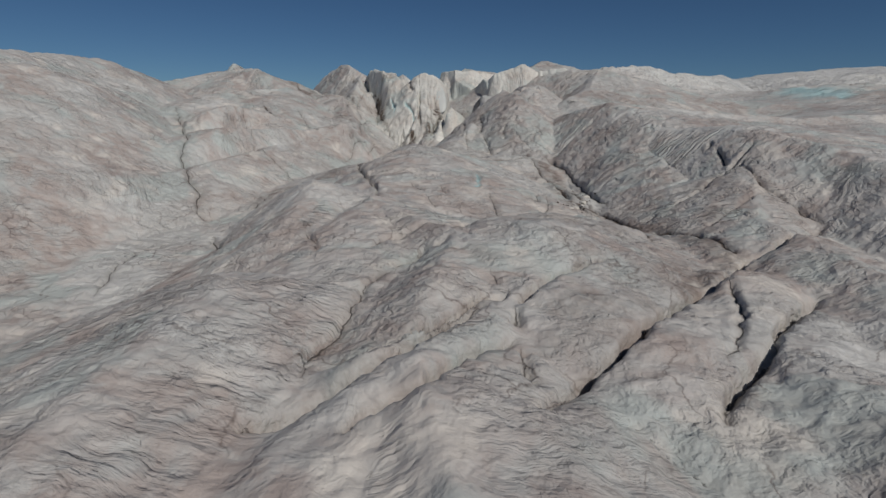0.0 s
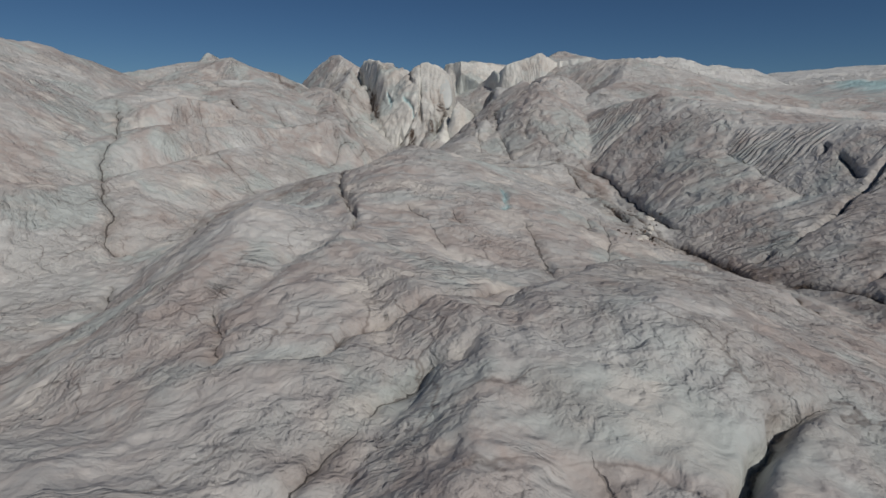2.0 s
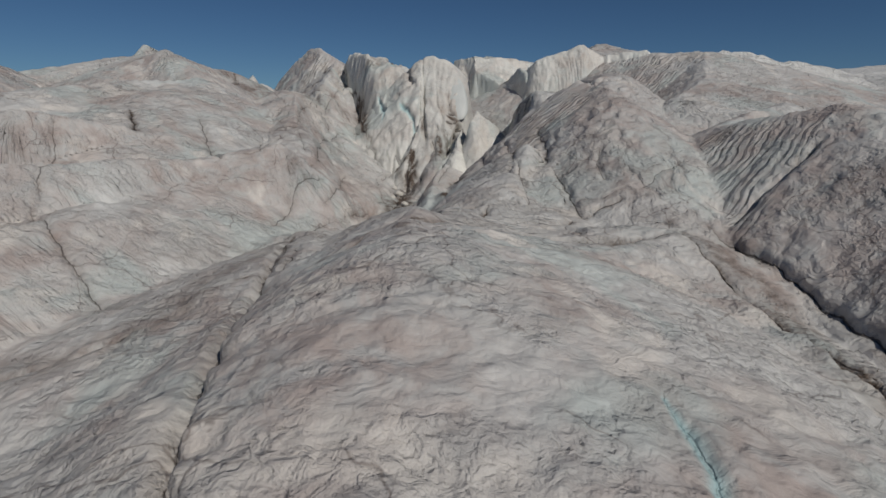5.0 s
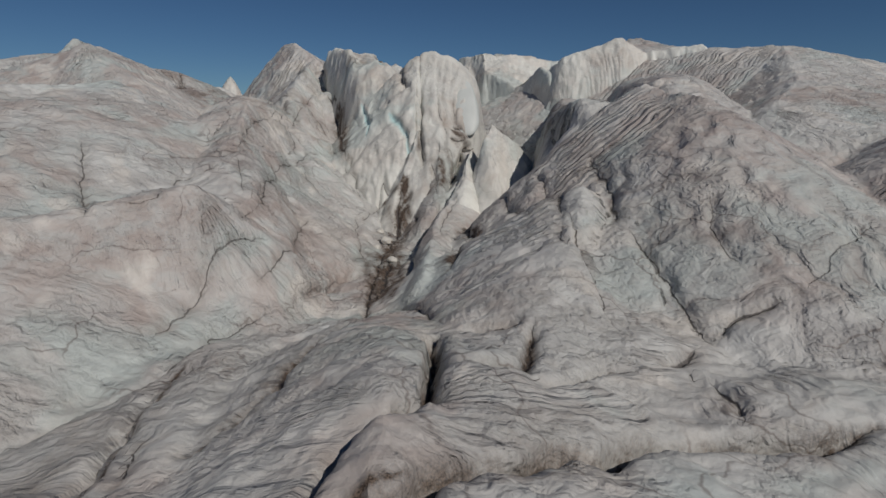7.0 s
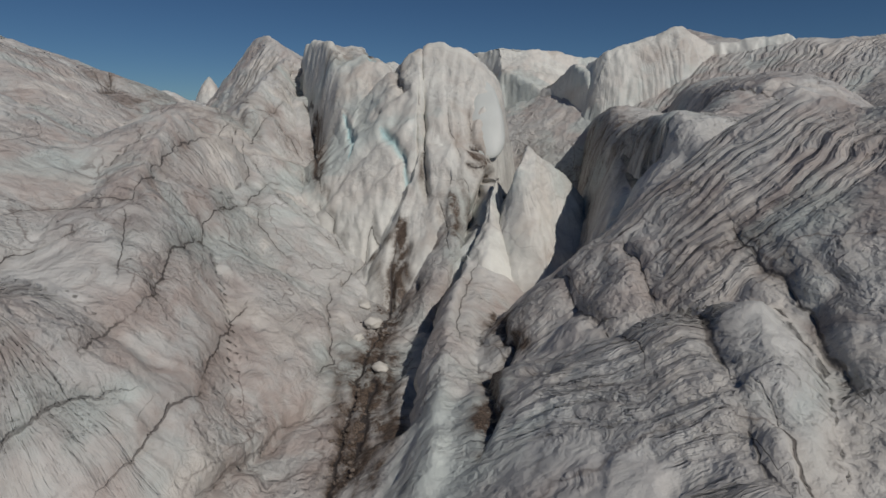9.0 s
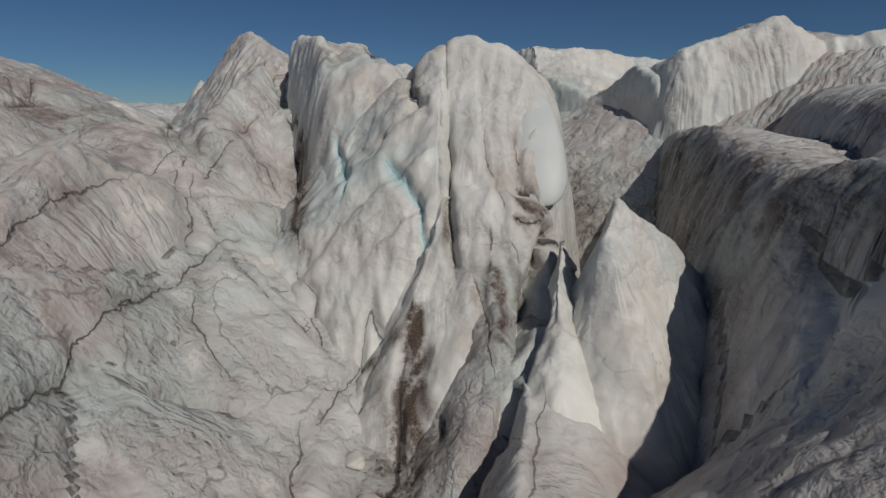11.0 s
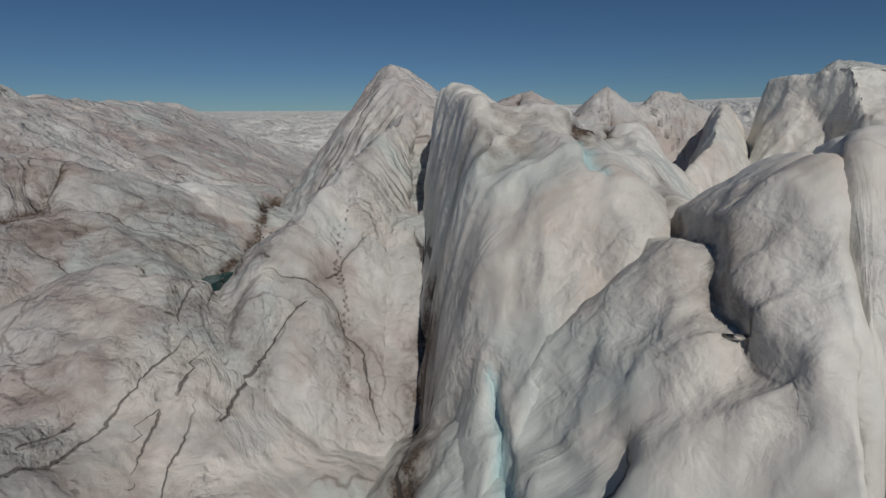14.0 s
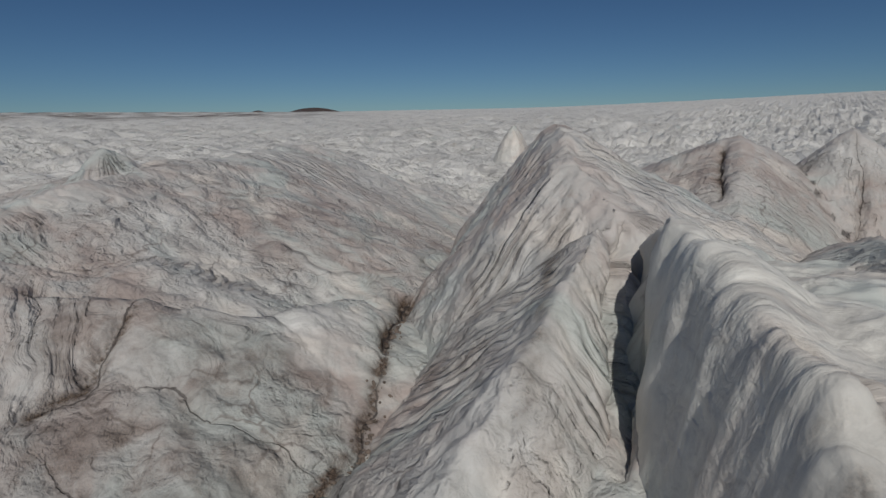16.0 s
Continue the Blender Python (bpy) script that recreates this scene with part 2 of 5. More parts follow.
TOWERS = {
    "west": [dict(pts=[(-18.2, 118.5, 31.9), (-18.8, 123.6, 35.1), (-18.7, 127.4, 36.7), (-19.2, 134.4, 38.8)], left=0.94, right=1.37, turn=0.7, tips=(0.81, 0.60)),
             dict(pts=[(-19.1, 136.0, 39.2), (-21.6, 138.0, 40.6), (-23.8, 142.5, 41.7), (-28.4, 150.9, 41.0), (-33.3, 161.1, 39.6)], left=1.41, right=0.56, turn=1.3, tips=(1.77, 0.72))],
    "broad": [dict(pts=[(-10.8, 114.3, 26.8), (-10.9, 116.5, 30.8), (-11.1, 119.4, 34.0), (-11.8, 122.9, 37.8), (-14.4, 124.2, 40.0), (-16.0, 128.5, 40.1), (-16.7, 132.2, 39.6)], left=0.52, right=0.80, wide=0.08, turn=0.5, tips=(2.49, 0.49)),
              dict(pts=[(-13.5, 125.3, 38.8), (-12.5, 125.8, 38.3), (-10.5, 125.9, 38.2)], left=0.14, right=0.94, wide=0.27, turn=0.6, tips=(6.03, 1.22)),
              dict(pts=[(-8.3, 113.5, 27.3), (-8.2, 116.1, 30.3), (-8.6, 118.1, 33.2), (-9.3, 120.2, 35.8), (-9.7, 121.8, 37.4), (-10.9, 125.1, 37.9), (-12.2, 128.9, 38.4)], left=0.47, right=0.59, wide=0.04, turn=0.7, tips=(3.15, 0.37)),
              dict(pts=[(-8.6, 121.1, 36.7), (-7.9, 127.4, 36.7), (-8.5, 134.1, 37.6), (-8.6, 141.9, 37.0)], left=0.13, right=1.33, wide=0.23, turn=1.1, tips=(1.45, 0.81))],
    "middle": [dict(pts=[(-6.2, 110.3, 23.5), (-6.1, 112.4, 27.7), (-5.8, 116.4, 33.2), (-5.8, 116.5, 34.9), (-5.2, 119.3, 36.6)], left=1.13, right=0.16, wide=0.14, turn=0.7, tips=(3.68, 0.31)),
               dict(pts=[(-5.1, 111.6, 27.6), (-5.1, 112.6, 30.2), (-5.1, 114.0, 32.4), (-5.1, 115.8, 34.6), (-5.1, 118.2, 36.6)], left=1.00, right=0.30, wide=0.1, turn=0.6, tips=(3.00, 0.40))],
    "tall": [dict(pts=[(-4.65, 118.7, 37.5), (-3.4, 118.6, 37.6), (-2.0, 118.2, 37.15), (-1.0, 117.6, 36.3), (0.1, 116.7, 34.8)], left=0.30, right=1.30, wide=0.44, turn=0.9, tips=(17.49, 4.60)),
             dict(pts=[(-4.65, 113.1, 31.2), (-2.9, 112.4, 30.9), (-0.7, 112.4, 30.3), (0.2, 113.4, 29.6)], left=0.13, right=1.27, wide=0.17, turn=0.7, tips=(7.96, 3.02))],
    "fluted": [dict(pts=[(-0.3, 149.8, 40.4), (2.7, 146.0, 41.1), (3.0, 143.3, 38.4), (6.7, 138.5, 36.0), (9.3, 134.9, 38.1), (10.0, 131.5, 37.0)], left=0.10, right=6.35, wide=0.13, turn=0.8, tips=(5.63, 2.51)),
               dict(pts=[(1.5, 149.6, 40.8), (4.2, 157.8, 40.8)], left=3.57, right=0.44, wide=0.92, turn=1.5, tips=(1.28, 1.00))],
    "broken": [dict(pts=[(11.6, 130.7, 38.9), (13.7, 130.7, 40.0), (18.1, 130.9, 41.2), (21.2, 131.1, 39.6), (26.7, 128.7, 40.4)], left=0.14, right=2.77, wide=0.33, turn=0.9, tips=(3.01, 1.63))],
    "rear": [dict(pts=[(-6.0, 134.8, 35.6), (-4.6, 138.4, 37.6), (-3.4, 146.5, 38.7), (-2.0, 159.4, 39.1)], left=4.79, right=3.23, wide=0.54, turn=1.0, tips=(1.25, 0.42))],
    "fin": [dict(pts=[(0.9, 108.0, 30.6), (1.5, 109.0, 31.5), (3.6, 109.3, 30.0), (5.0, 109.8, 28.4), (6.0, 110.0, 26.4)], left=4.00, right=1.60, wide=0.11, turn=0.4, tips=(2.50, 2.44))],
    "knob": [dict(pts=[(-52.1, 194.8, 40.8), (-52.5, 196.0, 40.6)], left=3.50, right=3.64, wide=1.27, turn=1.6, tips=(3.50, 3.50))],
    "sliver": [dict(pts=[(-0.9, 106.5, 26.5), (-0.6, 108.1, 28.8), (0.0, 111.0, 29.7)], left=2.00, right=3.02, wide=0.20, turn=0.5, tips=(0.99, 4.00))],
}


# where a wall of a tower stands: across which axis, its side, how steep it is, then the line of its top edge
WALLS = {"broad": [("x", -1, 5.0, (111.0, -10.4), (115.0, -10.6), (118.0, -11.0), (121.0, -11.9), (124.5, -13.2), (128.0, -14.8), (132.0, -16.9), (137.0, -19.5))],
         "middle": [("x", 1, 12.0, (109.0, -4.55), (113.0, -4.6), (117.5, -4.75), (125.0, -4.9))],
         "tall": [("x", 1, 5.0, (110.0, 0.2), (114.0, 0.3), (116.0, 0.6), (119.0, 0.8), (124.0, 0.2), (130.0, -1.0))]}


def walled(X, Y, Z, name):
    for way, side, steep, *line in WALLS.get(name, ()):
        at, edge = zip(*line)
        over = side * (X - np.interp(Y, at, edge) if way == "x" else Y - np.interp(X, at, edge))
        rough = 0.22 * grain(X / 3, Y / 1.4, 3.3) + 0.1 * grain(X / 3, Y / 0.6, 7.3) if way == "x" else 0.25 * grain(X / 1.3, Y / 3, 5.1)
        over = over + rough * min(1, 6 / steep)
        Z = Z - steep * ((over + np.sqrt(over ** 2 + min(0.7, 3.5 / steep ** 2 + 0.02 * (way == "y")))) / 2 - 0.1)
    return Z


def far_plain(X, Y):
    """The ice field behind, rising slowly to the horizon, hummocky where it is near."""
    r = np.hypot(X + 10, Y - 110)
    turn = np.arctan2(X + 10, Y - 110)
    rise = 0.011 + 0.017 * smooth(-0.5, 0.35, turn) + 0.006 * smooth(-0.7, -1.3, turn)
    z = 36 + np.clip(r - 90, 0, 3000) * rise + 0.055 * np.clip(r - 120, 0, 420) * smooth(0.3, 0.75, turn)
    rough = 3.4 * (0.25 - np.abs(fractal(X / 22, Y / 16, 4.2, 5, 0.62))) + 2.5 * fractal(X / 90, Y / 90, 8.2, 3)
    hummocks = 2.2 * (0.22 - np.abs(fractal(X / 7.5, Y / 5.5, 1.3, 4, 0.6)))
    return z + np.clip(r - 70, 0, 60) / 60 * (rough + hummocks * (1 - smooth(250, 700, r)))


def ground_height(X, Y, flow=False):
    Z = 16.6 + 0.058 * np.clip(Y, -20, 125) + 0.25 * np.clip(Y - 125, 0, 30)
    S, D, K, N = (np.zeros_like(Z) for _ in range(4))
    top, second = Z.copy(), np.full(np.shape(X), -1e3)
    for n, b in enumerate(GROUND):
        h, s, d, k = crest(X, Y, flow=True, **b)
        if flow:
            up = h > top
            second = np.maximum(second, np.minimum(h, top))
            top = np.maximum(top, h)
            S, D, K, N = np.where(up, s, S), np.where(up, d, D), np.where(up, k, K), np.where(up, n * 7.7, N)
        Z = union(Z, h)
    r = np.hypot(X + 10, Y - 110)
    plain = far_plain(X, Y)
    edge = smooth(55, 95, r) * smooth(40, 130, Y)
    Z = mix(Z, union(plain, Z, 2.0), edge)
    K = K * smooth(0.06, 0.6, top - second)
    return (Z, S, D, K, N) if flow else Z


def tower_height(X, Y, name, flow=False):
    Z = np.full(np.shape(X), -1e3)
    S, D, K, N = (np.zeros_like(Z) for _ in range(4))
    top, second = Z.copy(), Z.copy()
    for n, b in enumerate(TOWERS[name]):
        h, s, d, k = crest(X, Y, flow=True, **b)
        up = h > top
        second = np.maximum(second, np.minimum(h, top))
        top = np.maximum(top, h)
        S, D, K, N = np.where(up, s, S), np.where(up, d, D), np.where(up, k, K), np.where(up, 50 + n * 7.7, N)
        Z = union(Z, h, 0.35)
    K = K * smooth(0.06, 0.6, top - second)
    Z = walled(X, Y, Z, name)
    return (Z, S, D, K, N) if flow else Z


# -- terrain end


# ---- materials ----
RIPPLE = 0.52  # metres from one thaw ripple to the next


def nodes_of(name):
    m = bpy.data.materials.new(name)
    m.use_nodes = True
    return m, m.node_tree.nodes, m.node_tree.links


def add(ns, kind, **values):
    n = ns.new(kind)
    for key, v in values.items():
        n.inputs[key.replace("_", " ")].default_value = v
    return n


def mix_colour(ns, ln, fac, a, b, blend="MIX"):
    n = ns.new("ShaderNodeMix")
    n.data_type, n.blend_type = "RGBA", blend
    for socket, v in ((n.inputs[0], fac), (n.inputs[6], a), (n.inputs[7], b)):
        if hasattr(v, "is_linked"):
            ln.new(v, socket)
        else:
            socket.default_value = v
    return n.outputs[2]


def mix_value(ns, ln, fac, a, b):
    n = ns.new("ShaderNodeMix")
    ln.new(fac, n.inputs[0])
    n.inputs[2].default_value = a
    ln.new(b, n.inputs[3])
    return n.outputs[0]


def ramp(ns, ln, v, lo, hi):
    n = ns.new("ShaderNodeMapRange")
    n.interpolation_type = "SMOOTHSTEP"
    n.inputs["From Min"].default_value, n.inputs["From Max"].default_value = lo, hi
    ln.new(v, n.inputs["Value"])
    return n.outputs["Result"]


def noise_at(ns, ln, vector, scale, detail=4, rough=0.55, warp=0.0):
    n = add(ns, "ShaderNodeTexNoise", Scale=scale, Detail=detail, Roughness=rough, Distortion=warp)
    ln.new(vector, n.inputs["Vector"])
    return n.outputs["Fac"]


def times(ns, ln, a, b, op="MULTIPLY"):
    n = ns.new("ShaderNodeMath")
    n.operation = op
    n.use_clamp = True
    for socket, v in ((n.inputs[0], a), (n.inputs[1], b)):
        if hasattr(v, "is_linked"):
            ln.new(v, socket)
        else:
            socket.default_value = v
    return n.outputs[0]


def glacier_ice(name, clean, dust, dust_lo, dust_hi, veined, coarse):
    m, ns, ln = nodes_of(name)
    bsdf = ns["Principled BSDF"]
    place = ns.new("ShaderNodeNewGeometry").outputs["Position"]
    broad = noise_at(ns, ln, place, 0.09, 5, 0.6, 0.8)
    mid = noise_at(ns, ln, place, 0.55, 6, 0.62, 0.6)
    fine = noise_at(ns, ln, place, 5.0, 5, 0.65)
    dimple = noise_at(ns, ln, place, 2.2, 2, 0.5, 0.8)
    worn = ramp(ns, ln, noise_at(ns, ln, place, 0.2, 4, 0.55, 0.8), 0.42, 0.60)
    speck = noise_at(ns, ln, place, 22.0, 3, 0.6)
    colour = mix_colour(ns, ln, ramp(ns, ln, mid, 0.3, 0.7), clean[0], clean[1])
    film = times(ns, ln, ramp(ns, ln, broad, dust_lo, dust_hi), ramp(ns, ln, mid, 0.30, 0.62))
    colour = mix_colour(ns, ln, times(ns, ln, film, 0.8), colour, dust)
    glassy = times(ns, ln, ramp(ns, ln, noise_at(ns, ln, place, 0.16, 4, 0.5, 0.6), 0.50, 0.64), 0.6)
    colour = mix_colour(ns, ln, glassy, colour, (0.49, 0.555, 0.53, 1))
    cream = ramp(ns, ln, noise_at(ns, ln, place, 0.27, 3, 0.5, 0.5), 0.56, 0.68)
    colour = mix_colour(ns, ln, times(ns, ln, cream, 0.7), colour, (0.70, 0.655, 0.595, 1))
    colour = mix_colour(ns, ln, times(ns, ln, times(ns, ln, worn, ramp(ns, ln, dimple, 0.35, 0.7)), 0.24), colour, (0.33, 0.312, 0.31, 1))
    grit = times(ns, ln, times(ns, ln, ramp(ns, ln, fine, 0.5, 0.78), worn), 0.18)
    colour = mix_colour(ns, ln, grit, colour, (0.22, 0.19, 0.175, 1))
    streak = add(ns, "ShaderNodeCombineXYZ")
    for name_, socket, grow in (("along", "X", 1.0), ("away", "Y", 0.22)):
        a = ns.new("ShaderNodeAttribute")
        a.attribute_name = name_
        sc = ns.new("ShaderNodeMath")
        sc.operation = "MULTIPLY"
        ln.new(a.outputs["Fac"], sc.inputs[0])
        sc.inputs[1].default_value = grow
        ln.new(sc.outputs[0], streak.inputs[socket])
    bend = add(ns, "ShaderNodeTexNoise", Scale=0.5, Detail=4.0)
    ln.new(place, bend.inputs["Vector"])
    lines = ns.new("ShaderNodeVectorMath")
    lines.operation = "MULTIPLY_ADD"
    ln.new(bend.outputs["Color"], lines.inputs[0])
    lines.inputs[1].default_value = (0.5, 0.5, 0.0)
    ln.new(streak.outputs[0], lines.inputs[2])
    flow1 = noise_at(ns, ln, lines.outputs[0], 1.6, 4, 0.55)
    flow2 = noise_at(ns, ln, lines.outputs[0], 5.0, 3, 0.55)
    ripples = streak.inputs["X"].links[0].from_socket
    for op, value in (("MULTIPLY", math.pi / RIPPLE), ("SINE", None), ("ABSOLUTE", None)):
        step = ns.new("ShaderNodeMath")
        step.operation = op
        ln.new(ripples, step.inputs[0])
        if value:
            step.inputs[1].default_value = value
        ripples = step.outputs[0]
    rippled = ns.new("ShaderNodeAttribute")
    rippled.attribute_name = "rippled"
    runs = rippled.outputs["Fac"]
    lined = ns.new("ShaderNodeAttribute")
    lined.attribute_name = "lined"
    slope_lines = times(ns, ln, times(ns, ln, lined.outputs["Fac"], 0.45), times(ns, ln, runs, 0.6), "ADD")
    dust_dark = times(ns, ln, times(ns, ln, ramp(ns, ln, flow1, 0.44, 0.68), slope_lines), 0.46)
    # besides dust along the flow, ripple troughs darkened in step with their relief
    dust_dark = times(ns, ln, dust_dark, times(ns, ln, times(ns, ln, ramp(ns, ln, ripples, 0.5, 0.0), runs), 0.34), "ADD")
    colour = mix_colour(ns, ln, dust_dark, colour, (0.26, 0.22, 0.205, 1))
    open_field = ns.new("ShaderNodeAttribute")
    open_field.attribute_name = "field"
    colour = mix_colour(ns, ln, times(ns, ln, open_field.outputs["Fac"], ramp(ns, ln, broad, 0.25, 0.55)), colour, (0.76, 0.755, 0.72, 1))
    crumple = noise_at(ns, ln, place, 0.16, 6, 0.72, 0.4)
    # low parts of the crumple relief coloured darker grey
    low_grey = times(ns, ln, times(ns, ln, ramp(ns, ln, crumple, 0.44, 0.33), open_field.outputs["Fac"]), 0.6)
    colour = mix_colour(ns, ln, low_grey, colour, (0.22, 0.22, 0.225, 1))
    cells = add(ns, "ShaderNodeTexVoronoi", Scale=0.22)
    cells.feature = "DISTANCE_TO_EDGE"
    shift = ns.new("ShaderNodeVectorMath")
    shift.operation = "MULTIPLY_ADD"
    ln.new(bend.outputs["Color"], shift.inputs[0])
    shift.inputs[1].default_value = (2.2, 2.2, 2.2)
    ln.new(place, shift.inputs[2])
    ln.new(shift.outputs[0], cells.inputs["Vector"])
    vein = times(ns, ln, ramp(ns, ln, cells.outputs["Distance"], 0.016, 0.0), ramp(ns, ln, noise_at(ns, ln, place, 0.2, 3), 0.46, 0.58))
    colour = mix_colour(ns, ln, times(ns, ln, vein, veined), colour, (0.16, 0.13, 0.115, 1))
    att = ns.new("ShaderNodeAttribute")
    att.attribute_name = "dirt_shade"
    silt = times(ns, ln, att.outputs["Fac"], ramp(ns, ln, times(ns, ln, times(ns, ln, mid, 0.9), times(ns, ln, fine, 0.5), "ADD"), 0.52, 0.82))
    silt = times(ns, ln, silt, times(ns, ln, att.outputs["Fac"], 0.45), "ADD")
    colour = mix_colour(ns, ln, silt, colour, mix_colour(ns, ln, ramp(ns, ln, speck, 0.35, 0.65), (0.035, 0.026, 0.02, 1), (0.17, 0.125, 0.095, 1)))
    blue = ns.new("ShaderNodeAttribute")
    blue.attribute_name = "blue"
    colour = mix_colour(ns, ln, blue.outputs["Fac"], colour, (0.36, 0.60, 0.62, 1))
    # thin cracks: signed distance from the nearest one, its half width and how dark it is painted
    across, reach, girth, gap_dark = (ns.new("ShaderNodeAttribute") for _ in range(4))
    across.attribute_name, reach.attribute_name, girth.attribute_name, gap_dark.attribute_name = "across", "reach", "girth", "gap_dark"
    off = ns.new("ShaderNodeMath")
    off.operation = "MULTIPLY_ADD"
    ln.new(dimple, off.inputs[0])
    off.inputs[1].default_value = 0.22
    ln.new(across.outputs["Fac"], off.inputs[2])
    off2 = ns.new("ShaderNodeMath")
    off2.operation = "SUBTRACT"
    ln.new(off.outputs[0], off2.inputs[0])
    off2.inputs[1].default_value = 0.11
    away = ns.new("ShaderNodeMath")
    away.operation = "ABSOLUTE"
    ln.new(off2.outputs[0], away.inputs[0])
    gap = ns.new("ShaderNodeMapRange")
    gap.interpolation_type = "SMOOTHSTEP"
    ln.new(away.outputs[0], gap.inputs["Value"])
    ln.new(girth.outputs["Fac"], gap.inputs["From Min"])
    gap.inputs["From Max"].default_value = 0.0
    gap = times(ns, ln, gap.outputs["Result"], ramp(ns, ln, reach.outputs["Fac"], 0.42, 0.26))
    # near-black gap colour: the crack's shade painted in, together with its dirt
    colour = mix_colour(ns, ln, times(ns, ln, times(ns, ln, gap, 1.6), gap_dark.outputs["Fac"]), colour, (0.055, 0.046, 0.042, 1))
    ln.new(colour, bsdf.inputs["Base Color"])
    bsdf.inputs["Roughness"].default_value = 0.5
    bsdf.inputs["Specular IOR Level"].default_value = 0.3
    rise = noise_at(ns, ln, place, 1.0, 2, 0.5, 0.6)
    open_gap = ns.new("ShaderNodeMath")
    open_gap.operation = "SUBTRACT"
    open_gap.inputs[0].default_value = 1.0
    ln.new(gap, open_gap.inputs[1])
    open_gap = open_gap.outputs[0]
    rough_skin = times(ns, ln, times(ns, ln, worn, 0.8), 0.2, "ADD")
    last = None
    for height, strength, distance in ((rise, 0.60, 0.36), (dimple, 0.8, 0.24), (ripples, 1.0, 0.12), (flow1, 0.9, 0.30), (flow2, 1.0, 0.20), (crumple, 0.9, 2.2), (open_gap, 0.6, 0.08), (fine, 0.8, 0.12), (speck, 0.4, 0.025)):
        bump = add(ns, "ShaderNodeBump", Strength=strength * coarse, Distance=distance)
        if height is ripples:
            height = mix_value(ns, ln, runs, 0.5, height)
        if height in (flow1, flow2):
            height = mix_value(ns, ln, slope_lines, 0.5, height)
        if height in (dimple, fine):
            height = mix_value(ns, ln, rough_skin, 0.5, height)
        if height is crumple:
            height = mix_value(ns, ln, open_field.outputs["Fac"], 0.5, height)
        ln.new(height, bump.inputs["Height"])
        if last:
            ln.new(last.outputs[0], bump.inputs["Normal"])
        last = bump
    ln.new(last.outputs[0], bsdf.inputs["Normal"])
    return m


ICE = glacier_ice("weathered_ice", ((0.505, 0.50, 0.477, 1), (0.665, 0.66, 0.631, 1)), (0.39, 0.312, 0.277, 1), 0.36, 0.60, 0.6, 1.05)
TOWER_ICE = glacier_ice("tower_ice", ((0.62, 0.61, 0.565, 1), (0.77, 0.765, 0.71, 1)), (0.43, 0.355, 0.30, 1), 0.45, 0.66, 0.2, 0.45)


# ---- the glacier ----
def axis(lo, hi, step, low_end, high_end, growth):
    mid = list(np.arange(lo, hi + step / 2, step))
    up, d = [], step
    while (up or mid)[-1] < high_end:
        d *= growth
        up.append((up or mid)[-1] + d)
    down, d = [], step
    while (down or mid[:1])[-1] > low_end:
        d *= growth
        down.append((down or mid[:1])[-1] - d)
    return np.array(down[::-1] + mid + up)


CRACKS = []


def crack(width, depth, silt, *pts, step=0.0):
    """A crack or runnel along a line, silt on its floor, which also sets how dark its gap is painted; with no depth a
    stain, with no silt a clean blue cleft.
    step: by how much the ice stands higher on its sunny side."""
    CRACKS.append((width, depth, silt, pts, step))


crack(0.24, 0.88, 0.7, (-6.1, 15.3), (-4.5, 16.4), (-2.9, 17.5), (-1.6, 18.6), (-0.2, 20.3), (1.6, 22.7))
crack(0.24, 0.88, 0.6, (-2.8, 14.5), (-1.8, 15.5), (-0.5, 16.1), (0.9, 18.6), (2.9, 20.7), step=0.2)
crack(0.24, 0.80, 0.7, (3.3, 15.8), (5.1, 18.4), (6.8, 19.8), (8.6, 22.0), (12.2, 26.5), (15.6, 29.6), (19.7, 35.0), (22.3, 36.1), (28.9, 41.7), step=0.2)
crack(0.24, 0.80, 0.6, (9.4, 16.6), (11.3, 18.9), (13.4, 21.2), (15.8, 23.9), (19.9, 28.1))
crack(0.21, 0.34, 0.5, (3.2, 23.0), (3.2, 21.8))
crack(0.21, 0.34, 0.5, (3.1, 20.0), (3.1, 18.0), (3.1, 17.1))
crack(0.21, 0.29, 0.5, (15.3, 28.3), (13.9, 24.4), (12.0, 21.1), (11.3, 20.1))
crack(0.14, 0.24, 0.6, (-4.8, 18.1), (-4.9, 19.2), (-4.1, 22.2), (-3.9, 26.9), (-2.8, 28.6))
crack(0.22, 0.25, 0.8, (11.8, 76.1), (13.7, 62.4), (16.0, 54.6), (17.1, 48.4), (14.8, 38.1))
crack(0.22, 0.38, 0.6, (20.1, 49.5), (23.8, 51.0), (28.3, 54.1), (30.5, 55.6))
crack(0.24, 0.38, 0.7, (28.0, 57.9), (27.5, 54.6))
crack(0.24, 0.38, 0.7, (28.3, 53.5), (27.6, 48.1), (28.6, 44.8), (29.3, 42.5))
crack(0.13, 0.20, 0.5, (-2.6, 29.4), (-2.3, 30.0), (-1.0, 31.6), (-0.0, 31.1))
crack(0.24, 0.72, 0.5, (3.5, 23.6), (3.6, 23.8), (4.6, 25.1), (6.2, 27.3), (7.7, 28.7), (8.6, 29.0), step=0.2)
crack(0.30, 0.21, 0.8, (13.5, 57.6), (15.5, 55.3))
crack(0.30, 0.21, 0.8, (18.1, 46.1), (18.5, 45.5), (19.5, 43.2), (19.8, 39.4), (19.7, 36.2))
crack(0.24, 0.38, 0.4, (25.7, 51.7), (27.8, 53.4), step=0.2)
crack(0.24, 0.38, 0.4, (28.4, 53.3), (28.7, 53.5), step=0.2)
crack(0.30, 0.34, 0.5, (28.1, 59.9), (27.7, 58.8))
